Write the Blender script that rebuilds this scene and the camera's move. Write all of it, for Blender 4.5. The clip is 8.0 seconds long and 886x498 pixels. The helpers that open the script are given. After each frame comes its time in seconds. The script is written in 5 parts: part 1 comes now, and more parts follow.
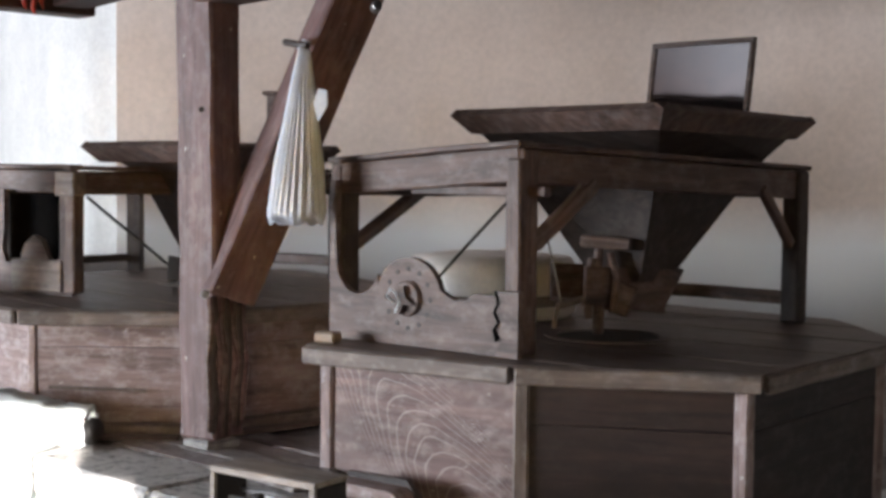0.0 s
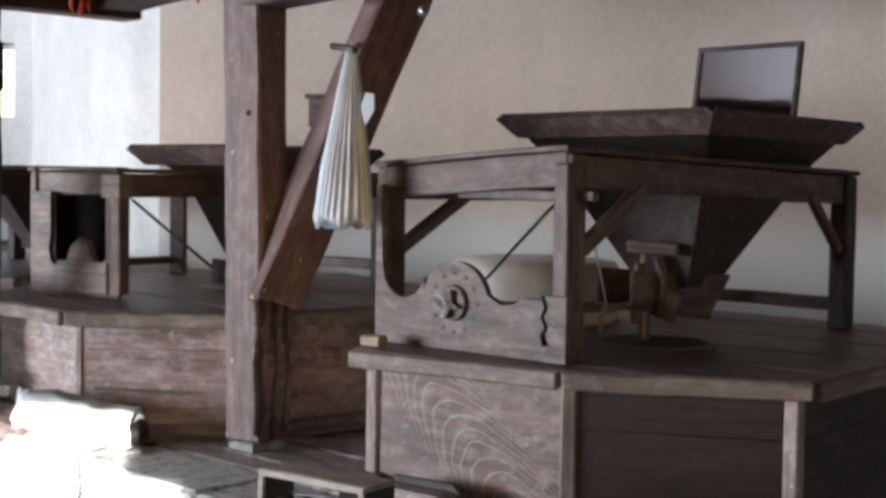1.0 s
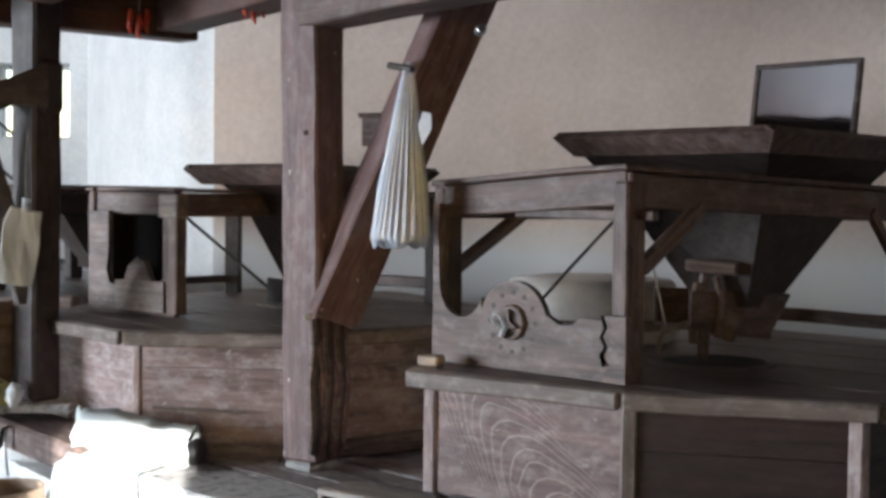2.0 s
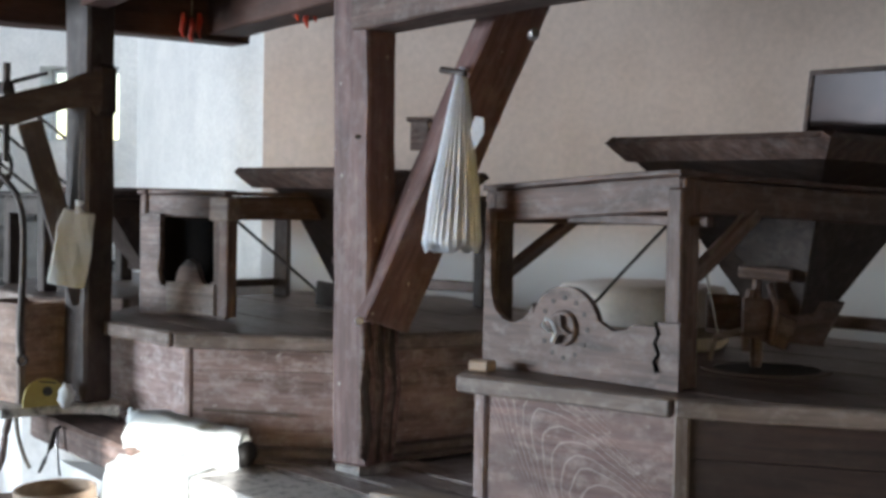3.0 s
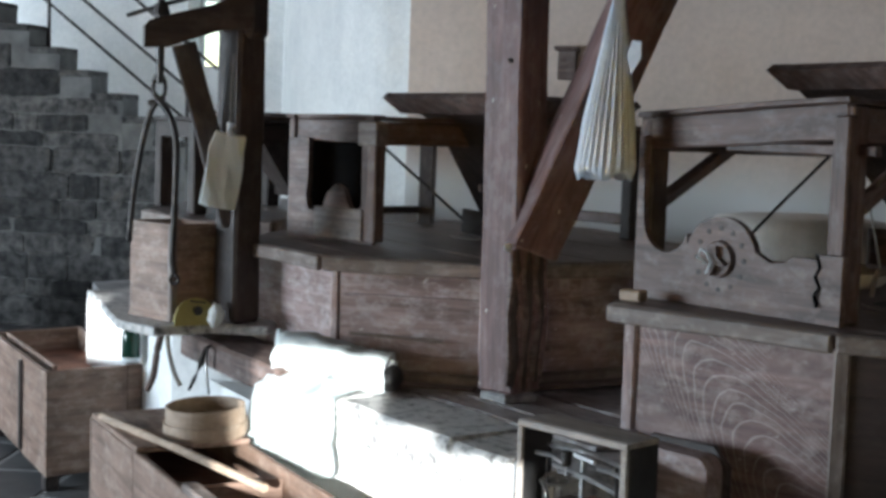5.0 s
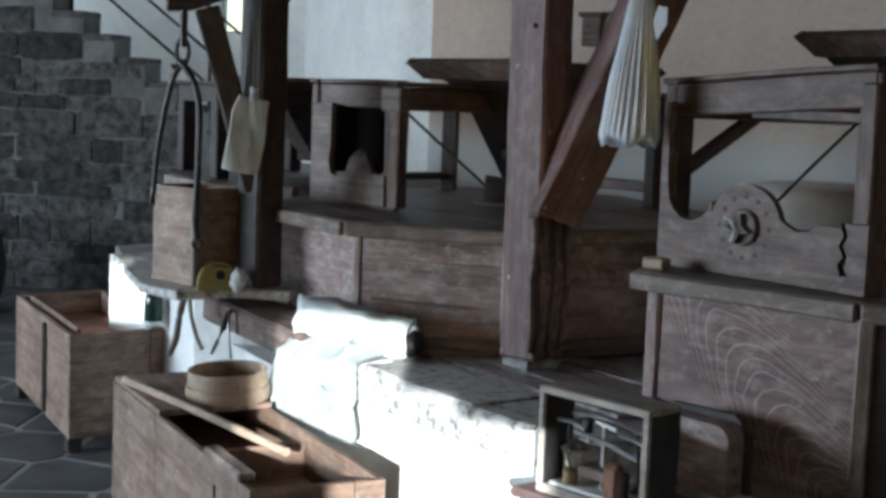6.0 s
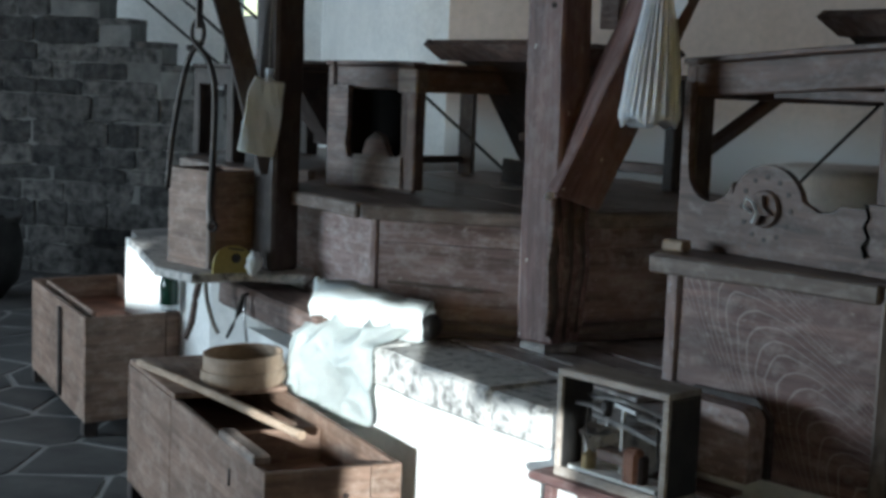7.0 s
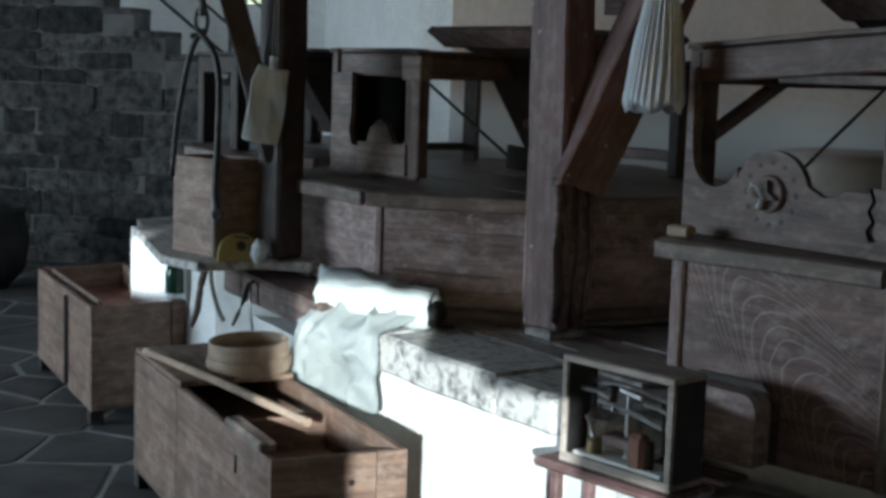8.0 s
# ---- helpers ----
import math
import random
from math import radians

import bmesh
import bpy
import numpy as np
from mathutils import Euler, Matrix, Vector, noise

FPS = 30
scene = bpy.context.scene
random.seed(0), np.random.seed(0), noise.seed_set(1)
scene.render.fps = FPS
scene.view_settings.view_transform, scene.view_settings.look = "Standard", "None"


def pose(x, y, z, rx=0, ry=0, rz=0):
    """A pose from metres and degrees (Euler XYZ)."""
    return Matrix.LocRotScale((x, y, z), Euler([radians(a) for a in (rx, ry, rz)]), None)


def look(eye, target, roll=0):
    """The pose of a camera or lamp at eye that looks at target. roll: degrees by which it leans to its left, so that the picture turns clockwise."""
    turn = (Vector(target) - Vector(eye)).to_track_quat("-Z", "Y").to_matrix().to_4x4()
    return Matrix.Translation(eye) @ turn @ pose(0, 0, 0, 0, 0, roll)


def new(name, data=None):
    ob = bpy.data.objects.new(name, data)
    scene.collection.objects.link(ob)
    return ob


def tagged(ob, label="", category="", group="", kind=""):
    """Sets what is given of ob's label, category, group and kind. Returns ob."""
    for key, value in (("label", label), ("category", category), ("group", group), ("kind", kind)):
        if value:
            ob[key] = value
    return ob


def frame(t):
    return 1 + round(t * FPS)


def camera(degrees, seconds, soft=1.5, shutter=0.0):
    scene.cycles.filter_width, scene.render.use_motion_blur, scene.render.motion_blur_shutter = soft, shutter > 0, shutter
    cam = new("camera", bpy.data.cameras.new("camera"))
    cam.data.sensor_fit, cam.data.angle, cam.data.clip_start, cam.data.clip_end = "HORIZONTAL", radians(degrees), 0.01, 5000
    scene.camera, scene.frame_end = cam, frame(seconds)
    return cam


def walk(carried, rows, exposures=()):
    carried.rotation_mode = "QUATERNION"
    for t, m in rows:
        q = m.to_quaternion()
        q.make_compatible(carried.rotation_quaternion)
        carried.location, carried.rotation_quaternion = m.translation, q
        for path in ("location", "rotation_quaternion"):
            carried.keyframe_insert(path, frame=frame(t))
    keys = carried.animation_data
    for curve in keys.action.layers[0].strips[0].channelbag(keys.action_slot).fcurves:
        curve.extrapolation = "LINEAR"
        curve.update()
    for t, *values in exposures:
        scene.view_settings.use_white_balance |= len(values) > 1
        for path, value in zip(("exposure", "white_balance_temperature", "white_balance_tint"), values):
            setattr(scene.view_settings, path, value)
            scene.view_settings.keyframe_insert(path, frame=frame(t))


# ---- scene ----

cam = camera(36.0, 8.0, soft=3.4)
PATH = [
    (0, look((-0.0661, -0.5112, 1.5652), (-0.0019, 3.4827, 1.3524), 0.71)),
    (0.5, look((-0.0841, -0.5123, 1.5648), (-0.0623, 3.4826, 1.3646), 0.75)),
    (1, look((-0.1063, -0.5039, 1.5690), (-0.1404, 3.4906, 1.3628), 0.92)),
    (1.5, look((-0.1203, -0.4954, 1.5720), (-0.2226, 3.4992, 1.3917), 0.83)),
    (3, look((-0.1673, -0.4869, 1.5742), (-0.4648, 3.4993, 1.4277), 1.08)),
    (3.5, look((-0.1712, -0.4701, 1.5639), (-0.5288, 3.5095, 1.3772), 1.42)),
    (4, look((-0.1924, -0.4483, 1.5453), (-0.6589, 3.5174, 1.3089), 1.64)),
    (4.5, look((-0.2053, -0.4414, 1.5421), (-0.7579, 3.5106, 1.2653), 2.01)),
    (5, look((-0.2217, -0.4379, 1.5377), (-0.9039, 3.4885, 1.1949), 1.97)),
    (6.5, look((-0.2320, -0.4190, 1.5271), (-0.9801, 3.4834, 1.0670), 2.34)),
    (7, look((-0.2369, -0.3903, 1.5113), (-1.0202, 3.5029, 1.0324), 2.30)),
    (7.5, look((-0.2364, -0.3923, 1.5080), (-1.0567, 3.4872, 0.9822), 1.99)),
    (8, look((-0.2346, -0.3919, 1.5073), (-1.0310, 3.4942, 0.9933), 1.97)),
]
EXPOSURE = [(0.0, 2.4, 6750, 15), (1.5, 2.27, 6500, 12), (3.0, 2.1, 6350, 10), (3.5, 2.0, 6250, 8), (4.5, 1.88, 6100, 7), (5.0, 1.77, 6050, 6), (6.5, 1.2, 5900, 3), (7.5, 0.78, 5820, 0), (8.0, 0.67, 5800, 0)]
walk(cam, PATH, EXPOSURE)

# ---------------- world and sun ----------------
SUN_FROM = Vector((0.15, -1.0, 0.21)).normalized()   # towards the sun
world = bpy.data.worlds.new("sky")
scene.world = world
world.use_nodes = True
wn = world.node_tree.nodes
sky = wn.new("ShaderNodeTexSky")
sky.sky_type = "NISHITA"
sky.sun_disc = False
sky.sun_elevation = math.asin(SUN_FROM.z)
sky.sun_rotation = math.atan2(SUN_FROM.x, SUN_FROM.y)
world.node_tree.links.new(sky.outputs[0], wn["Background"].inputs[0])
wn["Background"].inputs[1].default_value = 0.12
sun = new("sun", bpy.data.lights.new("sun", "SUN"))
sun.data.energy, sun.data.angle, sun.data.color = 5.0, radians(0.5), (1.0, 0.98, 0.945)
sun.matrix_world = look(SUN_FROM * 20, (0, 0, 0))


def daylight(name, centre, toward, width, height, watts, colour=(0.81, 0.9, 1.0)):
    """An area lamp with the sky's colour, in an opening of an unseen side wall."""
    lamp = new(name, bpy.data.lights.new(name, "AREA"))
    lamp.data.shape, lamp.data.size, lamp.data.size_y = "RECTANGLE", width, height
    lamp.data.energy, lamp.data.color = watts, colour
    lamp.matrix_world = look(centre, toward)
    return lamp


daylight("side_opening_daylight", (-7.15, 2.1, 1.42), (-0.5, 3.9, 0.9), 3.2, 1.3, 135)
# two fill lamps added out of view to brighten the stair and white walls
daylight("added_stair_fill", (-7.15, 9.42, 2.55), (-2.6, 8.6, 2.2), 0.8, 1.1, 36)
daylight("added_white_wall_fill", (-7.15, 6.8, 1.8), (-2.2, 7.4, 1.5), 1.5, 1.5, 17)


# ---------------- materials ----------------
def shader(name):
    m = bpy.data.materials.new(name)
    m.use_nodes = True
    return m, m.node_tree.nodes, m.node_tree.links, m.node_tree.nodes["Principled BSDF"]


def ramp(nodes, stops):
    r = nodes.new("ShaderNodeValToRGB")
    while len(r.color_ramp.elements) < len(stops):
        r.color_ramp.elements.new(0.5)
    for el, (pos, col) in zip(r.color_ramp.elements, stops):
        el.position, el.color = pos, (*col, 1)
    return r


def coords(nodes, links, scale, vary=7.0):
    """Object coordinates, shifted by chance from object to object."""
    tc, info = nodes.new("ShaderNodeTexCoord"), nodes.new("ShaderNodeObjectInfo")
    mul, add, mp = nodes.new("ShaderNodeMath"), nodes.new("ShaderNodeVectorMath"), nodes.new("ShaderNodeMapping")
    mul.operation, mul.inputs[1].default_value = "MULTIPLY", vary
    links.new(info.outputs["Random"], mul.inputs[0])
    links.new(tc.outputs["Object"], add.inputs[0])
    links.new(mul.outputs[0], add.inputs[1])
    links.new(add.outputs[0], mp.inputs[0])
    mp.inputs["Scale"].default_value = scale
    return mp, info


def noise_tex(nodes, links, vec, scale, detail=6, rough=0.6, distort=0.0):
    n = nodes.new("ShaderNodeTexNoise")
    n.inputs["Scale"].default_value, n.inputs["Detail"].default_value = scale, detail
    n.inputs["Roughness"].default_value, n.inputs["Distortion"].default_value = rough, distort
    links.new(vec.outputs[0], n.inputs["Vector"])
    return n


def mixed(nodes, links, fac, a, b, mode="MIX"):
    m = nodes.new("ShaderNodeMix")
    m.data_type, m.blend_type = "RGBA", mode
    for sock, val in ((m.inputs[0], fac), (m.inputs[6], a), (m.inputs[7], b)):
        if hasattr(val, "links"):
            links.new(val, sock)
        elif isinstance(val, tuple):
            sock.default_value = (*val, 1)
        else:
            sock.default_value = val
    return m.outputs[2]


def wood(name, dark, light, dust=0.3, dust_colour=(0.36, 0.325, 0.31), rough=0.6, grain=1.0, bump=0.35, spots=0.0, figure=0.0):
    """Old timber, its grain along the piece's own x axis."""
    m, nodes, links, bsdf = shader(name)
    mp, info = coords(nodes, links, (1.2 * grain, 16 * grain, 16 * grain))
    g = noise_tex(nodes, links, mp, 2.2, 8, 0.62, 0.6)
    col = ramp(nodes, [(0.3, dark), (0.7, light)])
    links.new(g.outputs[0], col.inputs[0])
    mp2, _ = coords(nodes, links, (1.0, 2.0, 2.0))
    big = noise_tex(nodes, links, mp2, 3.0, 5, 0.6)
    tone = ramp(nodes, [(0.3, (0.55, 0.52, 0.5)), (0.7, (1.15, 1.1, 1.1))])
    links.new(big.outputs[0], tone.inputs[0])
    c = mixed(nodes, links, 0.85, col.outputs[0], tone.outputs[0], "MULTIPLY")
    height = g.outputs[0]
    if figure:
        # nested arches of the grain: s - k * c * c, with s along the slanting axis of the board's heart
        mp4, _ = coords(nodes, links, (1, 1, 1), 0.0)
        mp4.inputs["Rotation"].default_value = (0, radians(-48), 0)
        warp = noise_tex(nodes, links, mp4, 5.0, 3, 0.5)
        sep = nodes.new("ShaderNodeSeparateXYZ")
        links.new(mp4.outputs[0], sep.inputs[0])

        def calc(op, a, b):
            n = nodes.new("ShaderNodeMath")
            n.operation = op
            for sock, val in zip(n.inputs, (a, b)):
                if hasattr(val, "links"):
                    links.new(val, sock)
                else:
                    sock.default_value = val
            return n.outputs[0]

        c_off = calc("ADD", sep.outputs[2], -0.05)
        arch = calc("SUBTRACT", sep.outputs[0], calc("MULTIPLY", calc("MULTIPLY", c_off, c_off), 13.0))
        arch = calc("ADD", arch, calc("MULTIPLY", warp.outputs[0], 0.13))
        wave = nodes.new("ShaderNodeMath")
        wave.operation, wave.inputs[1].default_value = "MULTIPLY", 115.0
        links.new(arch, wave.inputs[0])
        sn = nodes.new("ShaderNodeMath")
        sn.operation = "SINE"
        links.new(wave.outputs[0], sn.inputs[0])
        line = ramp(nodes, [(0.86, (0, 0, 0)), (1.0, (figure, figure, figure))])
        links.new(sn.outputs[0], line.inputs[0])
        c = mixed(nodes, links, line.outputs[0], c, dust_colour)
    if dust:
        mp3, _ = coords(nodes, links, (3.0, 5.0, 5.0))
        d = noise_tex(nodes, links, mp3, 4.0, 9, 0.72)
        dr = ramp(nodes, [(0.48, (0, 0, 0)), (0.78, (dust, dust, dust))])
        links.new(d.outputs[0], dr.inputs[0])
        c = mixed(nodes, links, dr.outputs[0], c, dust_colour)
    if spots:
        mp5, _ = coords(nodes, links, (1.0, 1.6, 1.6))
        s = noise_tex(nodes, links, mp5, 26.0, 3, 0.5)
        sr = ramp(nodes, [(0.70, (0, 0, 0)), (0.74, (spots, spots, spots))])
        links.new(s.outputs[0], sr.inputs[0])
        c = mixed(nodes, links, sr.outputs[0], c, (0.62, 0.58, 0.54))
    links.new(c, bsdf.inputs["Base Color"])
    bsdf.inputs["Roughness"].default_value = rough
    bp = nodes.new("ShaderNodeBump")
    bp.inputs["Strength"].default_value, bp.inputs["Distance"].default_value = bump, 0.006
    links.new(height, bp.inputs["Height"])
    links.new(bp.outputs[0], bsdf.inputs["Normal"])
    return m


def mottled(name, a, b, scale=6.0, rough=0.8, bump=0.2, metal=0.0, fine=60.0, lo=0.35, hi=0.65, dist=0.01, placed=False):
    """Plaster, stone, iron or cloth: two scales of cloudy variation and a fine relief."""
    m, nodes, links, bsdf = shader(name)
    mp, info = coords(nodes, links, (1, 1, 1))
    if placed:
        mp = nodes.new("ShaderNodeNewGeometry")
    n1 = noise_tex(nodes, links, mp, scale, 8, 0.62)
    n2 = noise_tex(nodes, links, mp, fine, 4, 0.6)
    r = ramp(nodes, [(lo, a), (hi, b)])
    links.new(n1.outputs[0], r.inputs[0])
    r2 = ramp(nodes, [(0.25, (0.8, 0.8, 0.8)), (0.75, (1.1, 1.1, 1.1))])
    links.new(n2.outputs[0], r2.inputs[0])
    c = mixed(nodes, links, 0.6, r.outputs[0], r2.outputs[0], "MULTIPLY")
    links.new(c, bsdf.inputs["Base Color"])
    bsdf.inputs["Roughness"].default_value, bsdf.inputs["Metallic"].default_value = rough, metal
    mixh = nodes.new("ShaderNodeMath")
    mixh.operation = "MULTIPLY_ADD"
    mixh.inputs[1].default_value = 0.35
    links.new(n2.outputs[0], mixh.inputs[0])
    links.new(n1.outputs[0], mixh.inputs[2])
    bp = nodes.new("ShaderNodeBump")
    bp.inputs["Strength"].default_value, bp.inputs["Distance"].default_value = bump, dist
    links.new(mixh.outputs[0], bp.inputs["Height"])
    links.new(bp.outputs[0], bsdf.inputs["Normal"])
    return m


OLD = wood("old_brown_timber", (0.03, 0.017, 0.013), (0.155, 0.098, 0.08), 0.4)
RED = wood("red_brown_timber", (0.07, 0.036, 0.033), (0.215, 0.128, 0.12), 0.45, (0.36, 0.31, 0.305), spots=0.6)
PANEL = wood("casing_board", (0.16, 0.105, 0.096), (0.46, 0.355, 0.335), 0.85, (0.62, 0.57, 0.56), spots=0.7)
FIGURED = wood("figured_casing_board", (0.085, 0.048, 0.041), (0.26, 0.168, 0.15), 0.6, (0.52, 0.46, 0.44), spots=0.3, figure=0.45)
# shaded copy of the casing boards, for a side turned from the light
SHADE = wood("shaded_casing_board", (0.02, 0.012, 0.01), (0.06, 0.033, 0.027), 0.2, (0.12, 0.095, 0.087))
DECK = wood("worn_deck_board", (0.07, 0.048, 0.04), (0.185, 0.138, 0.12), 0.5, (0.33, 0.30, 0.28), rough=0.5)
EDGE = wood("worn_edge_board", (0.1, 0.075, 0.06), (0.27, 0.22, 0.19), 0.6, (0.45, 0.42, 0.4))
GREYW = wood("grey_weathered_timber", (0.042, 0.026, 0.021), (0.19, 0.13, 0.11), 0.5, (0.36, 0.315, 0.295), bump=0.6)
# near-black timber; on stand legs and casing sides it also carries shade
BLACK = wood("dark_and_shaded_timber", (0.016, 0.011, 0.009), (0.05, 0.034, 0.029), 0.15)
CHEST = wood("flour_chest_wood", (0.13, 0.08, 0.056), (0.33, 0.225, 0.168), 0.6, (0.52, 0.43, 0.36), spots=0.25)
PALEW = wood("pale_wood", (0.32, 0.235, 0.16), (0.5, 0.39, 0.29), 0.3, (0.6, 0.52, 0.42))
CEIL = wood("ceiling_wood", (0.05, 0.026, 0.019), (0.12, 0.062, 0.047), 0.1)


def limewashed_lit_foot(m, white, low, high):
    """Whitens a plastered wall's foot, unevenly: whitewash, and upward-fading light put into the colour."""
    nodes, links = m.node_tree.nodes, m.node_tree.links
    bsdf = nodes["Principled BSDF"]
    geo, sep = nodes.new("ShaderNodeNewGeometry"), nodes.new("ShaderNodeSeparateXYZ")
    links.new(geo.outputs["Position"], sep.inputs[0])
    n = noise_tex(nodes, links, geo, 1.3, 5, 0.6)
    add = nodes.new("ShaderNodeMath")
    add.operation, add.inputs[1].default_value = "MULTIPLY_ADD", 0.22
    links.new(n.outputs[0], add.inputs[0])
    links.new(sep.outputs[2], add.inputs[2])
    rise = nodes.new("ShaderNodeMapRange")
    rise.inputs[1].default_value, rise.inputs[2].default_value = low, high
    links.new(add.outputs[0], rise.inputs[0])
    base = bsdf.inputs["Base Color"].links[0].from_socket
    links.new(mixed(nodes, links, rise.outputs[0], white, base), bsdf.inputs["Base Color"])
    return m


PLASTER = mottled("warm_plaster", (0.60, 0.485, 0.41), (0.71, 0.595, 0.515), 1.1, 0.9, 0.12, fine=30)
# part whitewashed dado, part soft light painted as a paler foot
limewashed_lit_foot(PLASTER, (0.74, 0.735, 0.72), 1.36, 1.56)
WHITE = mottled("whitewash", (0.72, 0.73, 0.72), (0.84, 0.84, 0.82), 3.0, 0.9, 0.25, fine=40)
# dull grey for walls out of view, added to keep bounced light low
ROUGHWALL = mottled("unseen_wall_grey", (0.12, 0.115, 0.11), (0.22, 0.21, 0.2), 3.0, 0.95, 0.6)
STONE = mottled("grey_stone", (0.02, 0.02, 0.021), (0.12, 0.116, 0.112), 13.0, 0.9, 0.8, fine=30, dist=0.03, placed=True)
sn, sl_ = STONE.node_tree.nodes, STONE.node_tree.links
tone_info, tone_ramp = sn.new("ShaderNodeObjectInfo"), ramp(sn, [(0.0, (0.45, 0.45, 0.46)), (1.0, (1.5, 1.48, 1.45))])
sl_.new(tone_info.outputs["Random"], tone_ramp.inputs[0])
sl_.new(mixed(sn, sl_, 1.0, sn["Principled BSDF"].inputs["Base Color"].links[0].from_socket, tone_ramp.outputs[0], "MULTIPLY"), sn["Principled BSDF"].inputs["Base Color"])
MORTAR = mottled("mortar", (0.10, 0.099, 0.096), (0.2, 0.197, 0.19), 4.0, 0.95, 0.6)
FLAG = mottled("slate_flag", (0.033, 0.033, 0.036), (0.09, 0.088, 0.086), 3.0, 0.65, 0.4, fine=30)
GROUT = mottled("pale_grout", (0.2, 0.2, 0.195), (0.33, 0.325, 0.32), 6.0, 0.95, 0.5)
SLABM = mottled("limewashed_stone", (0.15, 0.145, 0.14), (0.56, 0.545, 0.52), 24.0, 0.85, 0.6, fine=70, lo=0.33, hi=0.52)
SLABTOP = mottled("floury_slate", (0.12, 0.116, 0.114), (0.56, 0.545, 0.53), 9.0, 0.33, 0.35, fine=45, lo=0.38, hi=0.72)
CLOTH = mottled("white_cotton", (0.55, 0.595, 0.59), (0.65, 0.695, 0.69), 5.0, 0.9, 0.15, fine=220)
PLASTIC = mottled("white_plastic", (0.74, 0.74, 0.74), (0.84, 0.84, 0.84), 8.0, 0.35, 0.1)
PAPER = mottled("creased_paper", (0.55, 0.59, 0.60), (0.70, 0.74, 0.75), 9.0, 0.8, 0.4)
IRON = mottled("dark_iron", (0.025, 0.024, 0.024), (0.07, 0.06, 0.055), 20.0, 0.5, 0.3, 0.7)
STEEL = mottled("dull_steel", (0.35, 0.35, 0.35), (0.55, 0.55, 0.54), 20.0, 0.35, 0.1, 0.9)
BRASS = mottled("dull_brass", (0.28, 0.22, 0.12), (0.42, 0.34, 0.2), 20.0, 0.4, 0.1, 0.8)
RUST = mottled("rusty_wood", (0.12, 0.05, 0.03), (0.27, 0.13, 0.085), 12.0, 0.7, 0.3)
YELLOW = mottled("yellow_plastic", (0.27, 0.22, 0.05), (0.36, 0.30, 0.09), 6.0, 0.5, 0.1)
BOTTLE = mottled("green_bottle_glass", (0.004, 0.02, 0.012), (0.01, 0.04, 0.025), 6.0, 0.15, 0.05)
CHILLI = mottled("dried_chilli", (0.45, 0.03, 0.015), (0.62, 0.08, 0.03), 9.0, 0.4, 0.2)
# matt black for a crack and for shade painted inside the far stand
GAP_BLACK = mottled("gap_black", (0.003, 0.003, 0.003), (0.008, 0.007, 0.007), 9.0, 1.0, 0.2)
GAP_BLACK.node_tree.nodes["Principled BSDF"].inputs["Specular IOR Level"].default_value = 0.08
# near-black for iron, dark boards, holes and the sack's painted dark mouth
DARK = mottled("mottled_near_black", (0.008, 0.008, 0.008), (0.03, 0.028, 0.027), 9.0, 0.6, 0.2)
DRUM = mottled("smooth_drum_wood", (0.6, 0.55, 0.5), (0.76, 0.72, 0.67), 4.0, 0.35, 0.1)
TWINE = mottled("twine", (0.2, 0.18, 0.15), (0.32, 0.29, 0.25), 60.0, 0.9, 0.2)


# ---------------- building helpers ----------------
ROOT = {}


def thing(name, at, label, category, group="", kind=""):
    """A top-level empty at a thing's base."""
    ob = new(name)
    ob.empty_display_size = 0.1
    ob.location = at
    ROOT[ob.name] = Matrix.Translation(at)
    return tagged(ob, label, category, group, kind)


def mesh_of(bm, name, smooth=False):
    me = bpy.data.meshes.new(name)
    bmesh.ops.recalc_face_normals(bm, faces=bm.faces)
    bm.to_mesh(me)
    bm.free()
    if smooth:
        for p in me.polygons:
            p.use_smooth = True
    return me


def part(name, bm, material, parent=None, label="", m=None, smooth=False):
    """One mesh object; bm may be a bmesh or a mesh that is shared. m: its pose in the world."""
    me = bm if isinstance(bm, bpy.types.Mesh) else mesh_of(bm, name, smooth)
    if material and not me.materials:
        me.materials.append(material)
    ob = new(name, me)
    m = m or Matrix.Identity(4)
    ob.matrix_basis = m
    ROOT[ob.name] = m
    if parent:
        ob.parent = parent
        ob.matrix_parent_inverse = ROOT[parent.name].inverted()
    return tagged(ob, label)


def along(a, b, up=(0, 0, 1)):
    """A pose at the middle of a-b with x along it and z as near to up as it can be."""
    a, b, up = Vector(a), Vector(b), Vector(up)
    x = (b - a).normalized()
    y = up.cross(x)
    if y.length < 1e-4:
        y = Vector((0, 1, 0)).cross(x)
    y.normalize()
    z = x.cross(y)
    m = Matrix((x, y, z)).transposed().to_4x4()
    m.translation = (a + b) / 2
    return m


def block(l, w, h, bevel=0.006, rough=0.0, cuts=0, seed=0):
    """A box of l x w x h about its middle, with broken edges and an uneven surface."""
    bm = bmesh.new()
    bmesh.ops.create_cube(bm, size=1.0, matrix=Matrix.Diagonal((l, w, h, 1)))
    if cuts:
        es = [e for e in bm.edges if abs((e.verts[0].co - e.verts[1].co).x) > l * 0.5]
        bmesh.ops.subdivide_edges(bm, edges=es, cuts=cuts)
    if rough:
        for v in bm.verts:
            n = noise.noise_vector(v.co * 4.0 + Vector((seed * 3.7, seed, 0)))
            v.co.y += n.y * rough
            v.co.z += n.z * rough
    if bevel:
        es = [e for e in bm.edges if len(e.link_faces) == 2 and e.calc_face_angle(0) > 0.6]
        bmesh.ops.bevel(bm, geom=es, offset=bevel, segments=1, affect="EDGES", profile=0.5)
    return bm


